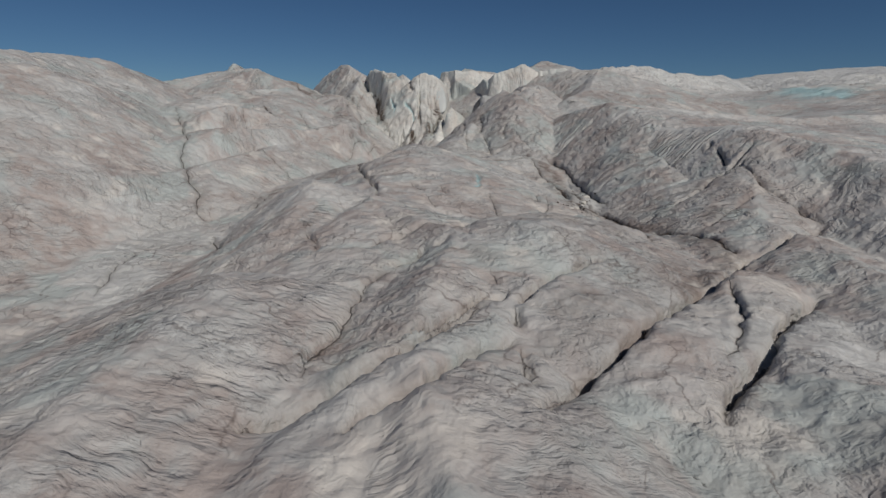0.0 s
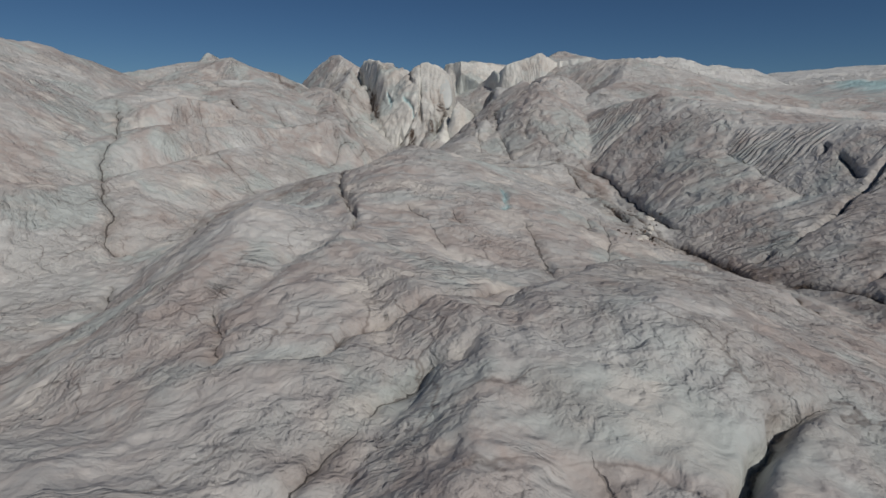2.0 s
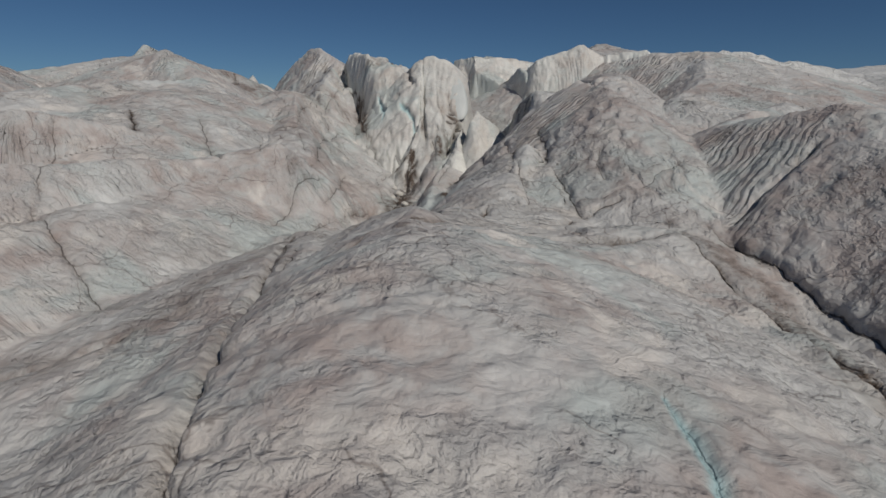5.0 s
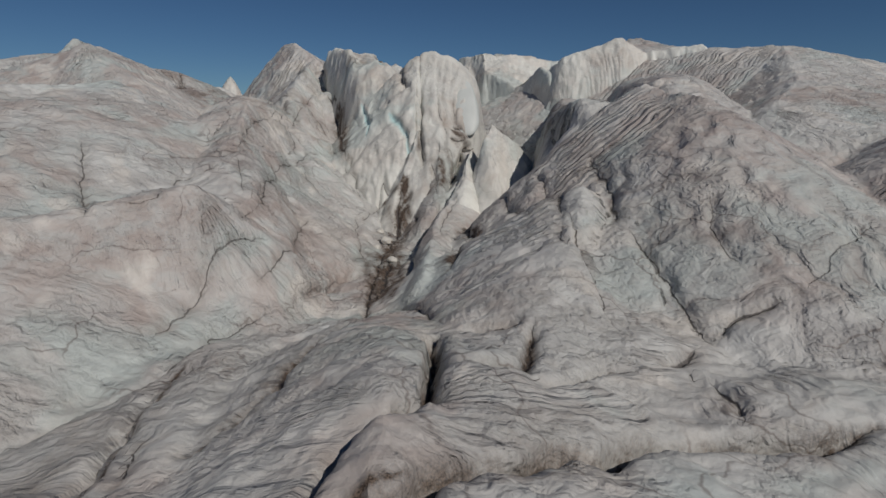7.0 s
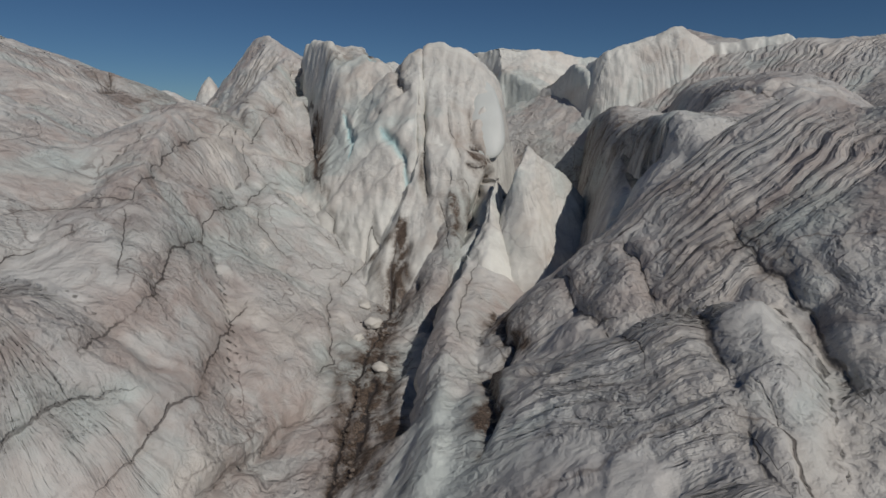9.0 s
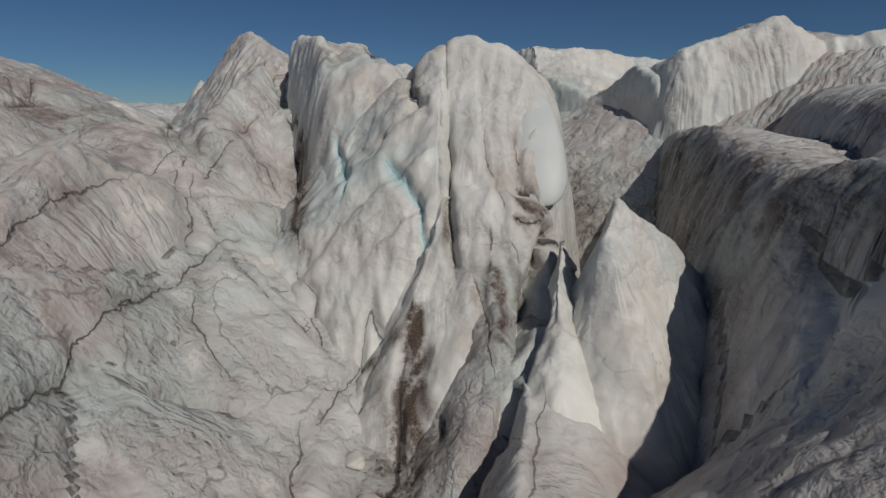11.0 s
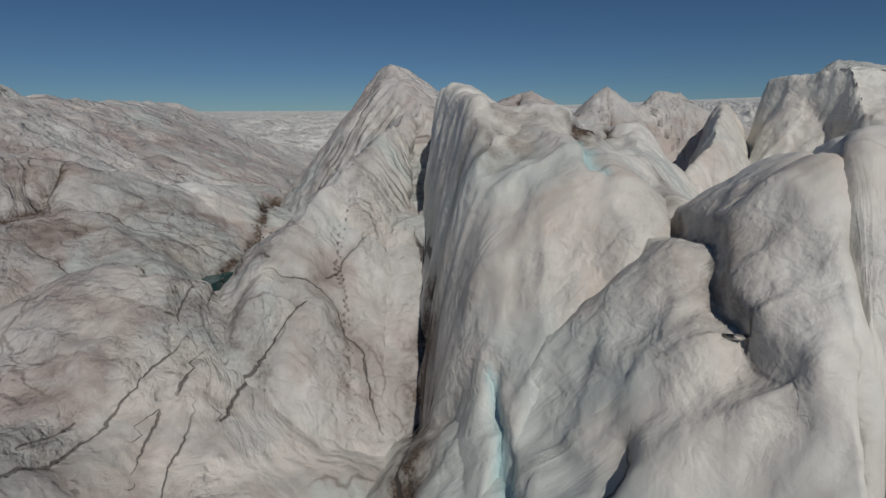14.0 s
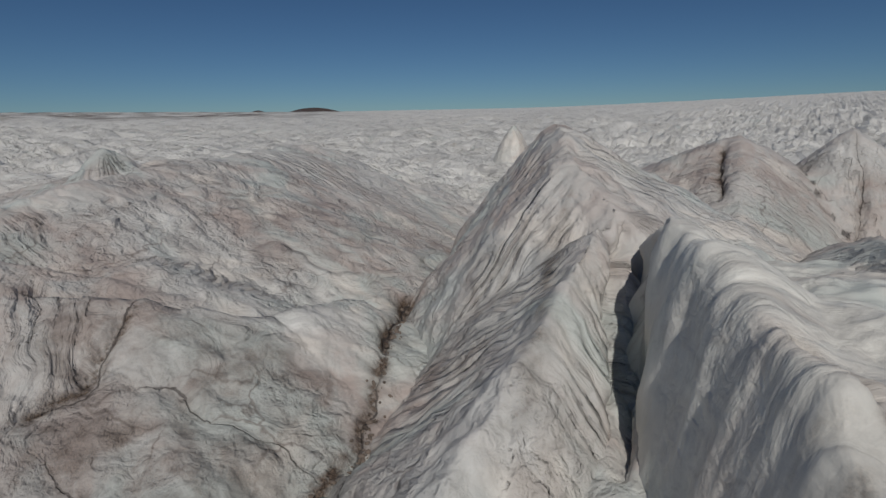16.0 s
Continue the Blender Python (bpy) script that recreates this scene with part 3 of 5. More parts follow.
crack(0.21, 0.21, 0.4, (20.5, 43.5), (22.8, 44.7), (26.7, 46.5))
crack(0.22, 0.29, 0.6, (-39.5, 85.1), (-31.6, 70.1), (-29.9, 64.7), (-26.5, 58.8), (-25.2, 57.7), (-24.1, 54.4), (-23.2, 53.9), (-22.6, 54.5), (-19.9, 53.4), (-16.6, 52.3))
crack(0.21, 0.21, 0.5, (-22.5, 34.5), (-23.2, 37.4), (-24.1, 39.9), (-24.1, 42.8), (-23.2, 45.7))
crack(0.24, 0.29, 0.7, (-17.4, 40.4), (-16.3, 39.7), (-20.0, 47.9))
crack(0.21, 0.25, 0.3, (-8.9, 35.7), (-7.9, 33.3), (-7.2, 31.3))
crack(0.13, 0.12, 0.3, (2.4, 26.7), (2.7, 25.5))
crack(0.14, 0.16, 0.4, (-20.3, 31.7), (-19.0, 32.9), (-18.6, 36.1), (-17.3, 37.9), (-16.9, 38.8))
crack(0.14, 0.16, 0.4, (-16.1, 41.3), (-14.1, 41.0))
crack(0.24, 0.80, 0.5, (-4.2, 18.8), (-2.8, 19.0), (-0.6, 20.6), (1.9, 23.8), (2.8, 24.4), step=0.2)
crack(0.21, 0.25, 0.3, (-6.0, 31.4), (-5.5, 31.5), (-4.2, 32.1), (-3.4, 33.4), (-2.2, 34.4), (-1.3, 34.8), (0.6, 36.5), (1.8, 38.4), (3.3, 38.4), (4.5, 39.8), (6.7, 40.4), (10.0, 45.5))
crack(0.26, 0.21, 0.4, (4.1, 49.0), (4.5, 44.5), (4.3, 40.7))
crack(0.14, 0.16, 0.4, (11.2, 59.1), (9.7, 50.3), (7.8, 43.9))
crack(0.13, 0.12, 0.3, (-1.3, 46.3), (-0.6, 43.5))
crack(0.22, 0.25, 0.5, (18.0, 49.3), (18.6, 49.2), (19.1, 49.6))
crack(0.24, 0.46, 0.6, (-12.1, 78.6), (-10.2, 68.1), (-8.7, 58.6), (-7.7, 54.5), (-6.5, 50.7), (-5.7, 47.4), (-5.3, 45.2), (-4.9, 43.4))
crack(0.13, 0.16, 0.5, (-2.9, 49.4), (-2.1, 47.9), (-1.6, 47.1))
crack(0.13, 0.16, 0.4, (-0.1, 49.1), (0.1, 47.5), (0.3, 46.7))
crack(0.13, 0.20, 0.0, (3.5, 56.6), (3.5, 53.5), (3.2, 51.0))
crack(0.21, 0.21, 0.4, (9.6, 55.9), (8.9, 52.3), (9.0, 51.7))
crack(0.27, 0.21, 0.7, (-19.6, 55.8), (-19.4, 57.6), (-19.1, 62.3), (-15.7, 62.8), (-13.4, 64.7))
crack(0.14, 0.16, 0.5, (-25.0, 74.4), (-21.2, 71.4), (-16.3, 67.5))
crack(0.27, 0.34, 0.8, (13.2, 66.0), (13.3, 61.8), (13.4, 58.7))
crack(0.27, 0.34, 0.8, (13.3, 56.9), (14.5, 54.9), (15.5, 54.5))
crack(0.24, 0.29, 0.7, (14.1, 77.4), (15.9, 72.8), (16.3, 69.2), (16.3, 62.0), (16.7, 58.2), (17.0, 56.6))
crack(0.24, 0.38, 0.3, (15.2, 77.4), (16.4, 77.6), (18.6, 78.2), (20.9, 78.9))
crack(0.21, 0.25, 0.8, (-28.7, 92.5), (-27.0, 89.9), (-25.5, 87.2))
crack(0.14, 0.20, 0.4, (-28.8, 83.3), (-27.9, 81.0), (-24.9, 75.1))
crack(0.14, 0.20, 0.5, (-23.8, 94.8), (-21.9, 91.4), (-19.1, 86.8))
crack(0.14, 0.20, 0.5, (3.5, 87.1), (3.8, 79.8))
crack(0.14, 0.20, 0.5, (6.0, 86.0), (7.1, 79.7))
crack(0.14, 0.20, 0.3, (9.3, 85.9), (8.8, 84.5), (9.0, 82.5))
crack(0.14, 0.20, 0.4, (-12.0, 90.5), (-13.6, 88.3), (-14.4, 83.0))
# bench crevasses: silt raised so that their shaded gaps come out dark
crack(0.36, 0.88, 0.8, (-4.1, 69.0), (-3.5, 68.9), (-2.9, 69.3), (-2.3, 70.0), (-1.7, 70.5), (-0.8, 70.9), (0.2, 71.8), (1.2, 71.9), (2.3, 73.0), (4.0, 73.6), (5.7, 73.6), (7.1, 73.9), (9.2, 74.5))
crack(0.24, 0.88, 0.8, (-4.9, 69.6), (-4.6, 70.5), (-4.1, 71.5), (-3.5, 71.9), (-2.6, 72.8), (-2.5, 75.0), (-2.6, 79.3), step=0.2)
crack(0.24, 0.42, 0.8, (-1.6, 74.9), (-0.1, 75.6), (0.5, 78.2), (0.8, 79.1))
crack(0.27, 0.29, 0.6, (4.7, 77.8), (5.7, 78.4), (6.2, 79.0))
crack(0.27, 0.29, 0.6, (7.4, 80.1), (8.0, 80.3), (9.7, 80.5))
crack(0.21, 0.21, 0.6, (5.8, 76.7), (5.6, 74.6))
crack(0.21, 0.25, 0.5, (-0.1, 74.8), (0.9, 75.3), (2.3, 76.8), (3.5, 77.3))
crack(0.14, 0.20, 0.5, (-15.4, 76.0), (-14.9, 76.9), (-14.3, 77.7), (-13.6, 78.8), (-12.7, 80.6), (-12.6, 84.2), (-10.9, 87.1))
crack(0.29, 0.29, 0.9, (-8.7, 73.7), (-7.5, 75.7), (-6.9, 80.5), (-6.0, 85.2), (-5.5, 89.3))
crack(0.13, 0.12, 0.5, (-11.7, 79.2), (-11.8, 80.7))
crack(0.13, 0.12, 0.2, (10.8, 80.7), (14.6, 83.3))
crack(0.27, 0.21, 0.8, (-5.8, 109.2), (-6.3, 108.5), (-6.3, 104.8), (-6.8, 100.4), (-6.8, 94.8), (-6.6, 90.4), (-6.4, 87.2), (-6.5, 86.0))
crack(0.24, 1.04, 0.4, (1.6, 115.3), (-1.3, 109.8), (-1.8, 107.0), (-3.1, 104.2), (-4.2, 103.1), (-4.6, 99.4), (-4.8, 95.7), (-4.8, 93.3))
crack(0.14, 0.24, 0.5, (-9.4, 105.8), (-8.8, 102.5), (-8.0, 99.4), (-8.5, 97.8))
crack(0.14, 0.20, 0.5, (-9.1, 106.0), (-8.8, 107.7), (-7.9, 110.9), (-7.1, 109.8))
crack(0.14, 0.20, 0.4, (-1.5, 105.2), (-2.1, 101.7), (-2.6, 98.9), (-2.5, 97.3))
crack(0.26, 0.34, 1.0, (-0.8, 98.8), (-1.0, 96.7), (-0.7, 95.8), (-1.7, 94.7), (-2.0, 90.4), (-2.2, 89.8))
crack(0.14, 0.20, 0.5, (-0.5, 93.0), (0.1, 91.3))
crack(0.14, 0.24, 0.4, (1.4, 98.4), (1.4, 95.7), (1.7, 93.6), (2.3, 93.3))
crack(0.14, 0.24, 0.4, (3.4, 96.8), (3.5, 94.2), (3.5, 93.1))
crack(0.24, 0.21, 0.6, (4.1, 92.6), (3.3, 89.5), (3.1, 87.9))
crack(0.24, 0.19, 0.5, (6.0, 94.2), (6.1, 90.8), (5.9, 89.6), (5.8, 87.9), (5.8, 87.2))
crack(0.21, 0.25, 0.6, (-5.0, 88.8), (-3.8, 86.4), (-2.9, 83.0), (-2.8, 81.7))
crack(0.21, 0.25, 0.7, (-1.7, 79.3), (-0.6, 79.6), (0.4, 79.3))
crack(0.12, 0.16, 0.6, (-13.5, 94.1), (-13.5, 95.5), (-14.2, 99.0), (-14.9, 103.6), (-15.2, 107.6), (-14.9, 112.9), (-14.4, 114.1))
crack(0.11, 0.12, 0.5, (-20.2, 97.3), (-19.9, 98.6), (-19.2, 99.8), (-16.3, 99.1), (-17.7, 107.0), (-17.8, 111.8))
crack(0.13, 0.12, 0.4, (-14.7, 95.1), (-15.1, 96.5), (-16.0, 98.5))
crack(0.11, 0.12, 0.5, (-11.3, 93.5), (-11.5, 95.1), (-11.9, 97.3), (-11.9, 99.7))
crack(0.13, 0.16, 0.5, (-13.1, 90.8), (-13.9, 93.0), (-13.7, 93.3))
crack(0.21, 0.25, 0.2, (-9.8, 89.9), (-9.4, 91.8), (-9.0, 94.5), (-8.1, 96.0))
crack(0.11, 0.12, 0.5, (-17.8, 117.1), (-15.6, 111.7))
crack(0.11, 0.12, 0.5, (-14.3, 108.9), (-13.8, 107.7), (-11.7, 106.0))
crack(0.13, 0.16, 0.5, (-18.7, 112.5), (-19.3, 118.6))
crack(0.21, 0.17, 0.6, (-25.8, 130.8), (-19.7, 119.9))
crack(0.21, 0.17, 0.6, (-19.0, 118.6), (-18.4, 117.3))
crack(0.21, 0.29, 0.5, (-13.3, 103.6), (-12.5, 104.7), (-11.1, 104.9))
crack(0.14, 0.16, 0.5, (-14.0, 113.2), (-12.6, 112.8))
crack(0.14, 0.16, 0.5, (-11.2, 112.8), (-9.7, 110.1))
crack(0.24, 0.55, 0.5, (-4.8, 115.3), (-4.9, 113.6), (-4.7, 112.1), (-4.6, 110.9), (-4.4, 109.9))
crack(0.22, 0.38, 0.5, (-4.8, 106.5), (-4.9, 105.2))
crack(0.14, 0.32, 0.0, (-7.6, 114.6), (-7.0, 113.5), (-6.2, 112.7), (-5.5, 111.0))
crack(0.14, 0.24, 0.0, (-10.8, 118.0), (-9.9, 116.2), (-9.6, 115.1), (-9.8, 114.4))
crack(0.21, 0.38, 0.3, (-7.7, 123.9), (-6.6, 116.3), (-6.0, 115.5))
crack(0.13, 0.16, 0.5, (-3.7, 109.9), (-3.3, 109.3), (-3.0, 106.2))
crack(0.13, 0.12, 0.5, (-8.0, 115.9), (-8.3, 115.5), (-8.7, 115.3))
crack(0.13, 0.12, 0.4, (-3.1, 114.7), (-2.9, 113.5), (-2.6, 113.2))
crack(0.14, 0.16, 0.5, (-18.0, 115.7), (-18.5, 116.8))
crack(0.14, 0.16, 0.5, (-19.5, 118.5), (-20.1, 119.4), (-23.9, 124.8))
crack(0.14, 0.20, 0.5, (-32.1, 125.6), (-30.1, 122.9), (-30.3, 121.7))
crack(0.11, 0.12, 0.5, (-18.6, 121.6), (-17.6, 122.2), (-16.8, 122.2), (-15.6, 121.9), (-14.7, 120.6))
crack(0.21, 0.13, 0.9, (-13.4, 121.9), (-13.5, 121.6), (-13.5, 120.8), (-13.2, 119.6), (-13.0, 118.0), (-12.6, 116.5))
crack(0.30, 0.29, 1.0, (-29.0, 141.3), (-30.0, 140.9), (-30.0, 137.9), (-28.2, 134.5), (-26.3, 131.4))
crack(0.21, 0.21, 0.4, (-34.5, 123.1), (-33.5, 125.2), (-32.9, 125.4))
crack(0.21, 0.21, 0.4, (-31.6, 126.6), (-31.3, 127.0), (-30.2, 128.8), (-30.9, 135.2))
crack(0.13, 0.12, 0.5, (-29.5, 123.9), (-28.9, 124.7), (-27.1, 124.8), (-25.5, 125.8), (-24.0, 126.0))
crack(0.13, 0.12, 0.4, (-29.0, 121.2), (-27.2, 121.3), (-23.1, 120.0))
crack(0.26, 0.67, 0.1, (-18.6, 135.7), (-17.4, 131.9), (-17.1, 130.8), (-16.1, 127.4))
crack(0.22, 0.25, 0.7, (-15.6, 126.3), (-15.3, 125.9), (-14.4, 124.2))
crack(0.12, 0.20, 0.0, (-9.6, 124.9), (-9.6, 124.7), (-9.1, 121.8), (-8.7, 120.9))
crack(0.24, 0.38, 0.8, (-9.0, 138.7), (-9.9, 125.4), (-9.6, 124.9))
crack(0.24, 0.34, 0.7, (-13.4, 126.3), (-12.4, 124.7))
crack(0.21, 0.25, 0.5, (-12.3, 151.9), (-10.9, 147.0))
crack(0.70, 0.00, 1.0, (-5.7, 108.6), (-6.0, 105.9), (-6.1, 104.3))
crack(0.35, 0.00, 0.9, (-6.1, 104.3), (-6.7, 103.2), (-6.4, 99.1), (-6.4, 96.0), (-6.4, 94.3))
crack(0.60, 0.00, 0.9, (-6.4, 94.3), (-6.4, 92.7), (-6.5, 91.2))
crack(0.90, 0.00, 0.8, (-0.8, 98.8), (-0.9, 96.9), (-0.7, 95.8))
crack(0.80, 0.00, 0.8, (-5.7, 108.9), (-5.7, 107.1), (-6.1, 105.8), (-6.5, 105.2))
crack(0.50, 0.00, 0.7, (-8.3, 109.4), (-7.0, 109.0), (-6.3, 108.7))
crack(1.30, 0.00, 0.3, (-2.2, 111.6), (-2.5, 110.0), (-3.0, 106.3), (-3.1, 105.4))
crack(1.10, 0.00, 0.8, (-5.6, 91.2), (-5.7, 92.8), (-5.9, 96.0), (-6.2, 99.7), (-6.2, 103.5), (-5.8, 105.1), (-5.7, 108.6))
crack(1.00, 0.00, 0.3, (-8.5, 102.9), (-7.4, 99.6), (-6.1, 94.6), (-7.2, 91.9))
crack(0.60, 0.00, 0.8, (-14.3, 123.8), (-13.5, 121.0), (-13.1, 118.7), (-12.3, 116.4), (-12.6, 115.8))
crack(0.70, 0.00, 0.7, (-14.0, 123.4), (-13.5, 121.6), (-13.5, 120.8), (-13.2, 119.6), (-13.0, 118.0))
crack(0.30, 0.00, 1.0, (-29.0, 141.3), (-30.0, 140.9), (-30.0, 137.9), (-28.2, 134.5), (-26.0, 130.9), (-24.9, 128.9), (-24.1, 127.5), (-24.0, 126.0), (-22.8, 122.7), (-20.8, 119.9), (-20.1, 118.9))
crack(1.50, 0.00, 0.5, (11.8, 77.8), (14.0, 70.5), (13.3, 61.8), (13.3, 56.9), (14.5, 54.9), (15.5, 54.5))
crack(1.50, 0.00, 0.4, (-19.6, 55.8), (-19.4, 57.6), (-19.1, 62.3), (-15.7, 62.8), (-13.4, 64.7), (-12.1, 78.6))
crack(0.70, 0.00, 0.5, (-6.6, 88.1), (-6.6, 83.4), (-6.9, 81.1), (-7.3, 80.2))
crack(1.20, 0.00, 0.5, (-8.7, 73.7), (-7.5, 75.7), (-6.9, 80.5), (-6.0, 85.2))
crack(0.40, 0.00, 0.5, (-21.1, 136.7), (-20.9, 134.9), (-20.3, 131.8), (-18.6, 127.7), (-18.2, 126.5))
crack(2.60, 0.00, 0.4, (-27.9, 128.1), (-29.3, 125.9), (-31.1, 124.2), (-31.9, 122.4))
crack(1.80, 0.00, 0.3, (-22.5, 135.8), (-23.3, 134.8), (-22.3, 131.5), (-22.9, 129.7))
crack(2.80, 0.00, 0.4, (-25.3, 128.0), (-26.0, 125.3), (-26.4, 122.9))
crack(1.80, 0.00, 0.4, (17.3, 49.2), (19.3, 42.3), (19.4, 38.5), (19.4, 35.5), (11.3, 25.9))
crack(0.60, 0.00, 0.9, (-9.3, 133.9), (-9.6, 124.9), (-9.4, 127.0))
crack(5.00, 0.00, 0.0, (79.2, 133.3), (77.2, 111.0))
crack(3.00, 0.00, 0.3, (-20.7, 115.4), (-20.0, 116.9), (-20.0, 119.9))
crack(3.00, 0.00, 0.3, (-19.6, 112.9), (-18.4, 113.5), (-16.7, 113.2))
crack(2.50, 0.00, 0.5, (-29.6, 121.2), (-27.3, 122.1), (-24.8, 122.8))
crack(2.00, 0.00, 0.4, (-29.7, 125.0), (-27.6, 126.9), (-25.5, 128.2))
crack(0.70, 0.00, 0.5, (-17.0, 119.2), (-18.2, 119.4), (-19.3, 121.3))
crack(0.70, 0.00, 0.5, (-13.1, 123.7), (-11.7, 122.3))
crack(0.50, 0.00, 0.5, (-12.4, 124.4), (-10.9, 124.5))
crack(0.60, 0.00, 0.3, (-12.2, 121.8), (-11.1, 121.7))
crack(0.60, 0.00, 0.5, (-12.2, 122.8), (-11.1, 124.9), (-9.9, 125.4))
crack(0.40, 0.00, 0.5, (-7.4, 127.1), (-7.2, 121.3), (-6.4, 116.4))

crack(0.75, 0.9, 0.6, (-22.0, 119.9), (-22.7, 122.7), (-23.6, 125.5))
crack(0.2, 0.25, 1.0, (-1.6, 113.7), (-1.3, 113.6), (-1.0, 113.6), (-0.6, 113.2), (-0.4, 112.6))
crack(0.14, 0.25, 0.8, (-1.9, 111.5), (-1.4, 111.6), (-0.7, 111.8))
crack(0.60, 0.00, 0.4, (-1.8, 112.2), (-1.3, 111.9), (-1.3, 111.2))
crack(0.80, 0.00, 0.3, (-2.2, 111.0), (-1.8, 110.4), (-1.1, 110.1))
crack(0.50, 0.00, 0.3, (-3.1, 110.4), (-2.5, 109.6), (-3.1, 106.6))
crack(0.12, 0.16, 0.6, (-1.5, 115.0), (-1.5, 114.4), (-1.6, 113.7))
crack(0.10, 0.12, 0.5, (-2.8, 115.1), (-2.5, 114.2), (-2.5, 113.3), (-2.4, 111.9), (-2.3, 111.2))
crack(0.09, 0.10, 0.5, (-2.4, 111.1), (-1.8, 110.6), (-1.4, 109.9))
crack(0.09, 0.10, 0.4, (-3.2, 110.6), (-2.3, 110.6), (-1.4, 110.8))
crack(0.35, 0.10, 0.9, (-13.9, 123.3), (-13.7, 121.9), (-12.8, 117.9), (-12.3, 115.5), (-11.6, 113.8))
crack(0.55, 0.00, 0.7, (-13.3, 121.7), (-13.7, 121.6), (-12.6, 116.7), (-11.6, 114.0), (-11.2, 113.3))
crack(0.60, 0.00, 0.6, (-6.2, 109.3), (-5.9, 108.7), (-5.4, 106.9))
crack(0.12, 0.14, 0.6, (-20.1, 119.4), (-18.0, 116.0), (-16.3, 113.3), (-15.4, 111.5), (-14.5, 109.5), (-13.8, 108.1))
crack(0.12, 0.16, 0.6, (-16.8, 114.1), (-16.4, 114.8), (-15.1, 113.7), (-14.1, 112.5), (-12.5, 111.4), (-11.0, 110.6), (-9.6, 110.2), (-8.8, 109.5))
crack(0.12, 0.14, 0.5, (-17.8, 107.9), (-17.8, 109.2), (-17.9, 110.8), (-19.7, 114.8), (-19.2, 116.7))
crack(0.12, 0.14, 0.5, (-14.9, 104.1), (-15.0, 105.1), (-15.1, 106.4), (-15.5, 108.5), (-14.9, 110.2), (-14.3, 112.0))
crack(0.10, 0.10, 0.5, (-13.7, 117.6), (-12.4, 114.6), (-11.7, 113.2), (-10.3, 111.4), (-9.5, 110.3))
crack(0.10, 0.10, 0.5, (-14.9, 108.1), (-14.3, 108.1), (-13.8, 108.0))
crack(0.10, 0.10, 0.4, (-14.5, 112.5), (-13.4, 111.7), (-12.5, 111.7), (-11.7, 112.8))
crack(0.36, 0.80, 0.3, (-34.4, 123.8), (-33.6, 124.7), (-32.4, 125.8), (-31.4, 127.0), (-30.5, 128.4), (-30.1, 130.6), (-31.0, 135.7), step=0.8)
crack(0.16, 0.30, 0.8, (-30.3, 121.1), (-30.3, 122.1), (-30.4, 122.9), (-31.0, 124.0), (-31.8, 125.4))
crack(0.12, 0.14, 0.6, (-29.9, 123.6), (-28.9, 124.5), (-27.4, 124.7), (-26.4, 125.5), (-25.0, 125.8), (-24.2, 125.9))
crack(0.12, 0.12, 0.5, (-28.6, 121.1), (-27.2, 121.3), (-26.2, 121.4))
crack(0.10, 0.10, 0.5, (-23.7, 125.0), (-19.1, 122.0), (-18.1, 122.1), (-17.3, 122.1), (-16.6, 122.0))
crack(0.50, 0.00, 0.5, (-21.1, 136.3), (-21.2, 135.1), (-19.2, 129.5), (-18.5, 127.4), (-18.1, 126.5))
crack(0.16, 0.35, 0.9, (-18.7, 158.8), (-18.4, 155.0), (-17.6, 152.2))
crack(0.16, 0.30, 0.6, (-11.3, 163.4), (-10.6, 160.4), (-10.2, 133.2))
crack(0.90, 0.00, 0.5, (-12.8, 123.2), (-11.9, 123.3), (-11.1, 124.9))
crack(0.70, 0.00, 0.5, (-12.7, 122.7), (-11.7, 122.3), (-10.9, 123.2))
crack(0.12, 0.14, 0.6, (-17.1, 125.0), (-17.7, 119.0), (-16.4, 112.7), (-14.8, 110.4), (-13.6, 107.9))
crack(0.12, 0.14, 0.5, (-14.8, 112.2), (-15.3, 108.4), (-14.8, 103.9), (-14.3, 99.1), (-13.8, 96.6), (-13.5, 94.4))
crack(0.12, 0.14, 0.6, (-17.9, 110.8), (-17.5, 106.9), (-16.8, 103.2), (-16.0, 99.6), (-17.1, 98.7), (-19.4, 99.2))
crack(0.10, 0.10, 0.5, (-12.0, 99.4), (-11.6, 95.4), (-11.1, 92.7), (-11.2, 89.8), (-11.6, 88.7))
crack(0.20, 0.40, 0.5, (-9.7, 89.9), (-9.2, 92.3), (-8.7, 95.0), (-7.6, 96.8))
crack(0.12, 0.14, 0.6, (-17.9, 88.0), (-16.7, 89.0), (-18.8, 95.7), (-16.9, 97.3))
crack(0.12, 0.14, 0.5, (-14.4, 88.9), (-14.0, 88.2), (-14.0, 87.2), (-14.2, 86.5))
crack(0.09, 0.12, 0.6, (3.4, 94.1), (3.8, 92.7), (3.2, 89.5), (3.3, 88.1), (2.9, 86.3), (2.8, 84.7))
crack(0.08, 0.10, 0.6, (1.8, 97.3), (1.7, 95.3), (1.9, 92.5), (1.9, 89.4))
crack(0.10, 0.14, 0.7, (6.3, 93.7), (6.5, 91.8), (5.9, 90.1), (5.8, 88.4), (5.5, 86.8))
crack(0.30, 0.95, 0.5, (0.8, 34.7), (2.2, 36.7), (4.0, 38.9), (6.1, 41.8), (10.2, 44.6), (13.1, 45.1), (13.9, 43.7), step=0.5)
crack(0.55, 0.20, 1.0, (-5.7, 105.2), (-6.1, 104.1), (-6.4, 102.6), (-6.2, 99.2), (-6.1, 96.0), (-6.2, 93.5), (-6.4, 91.6))
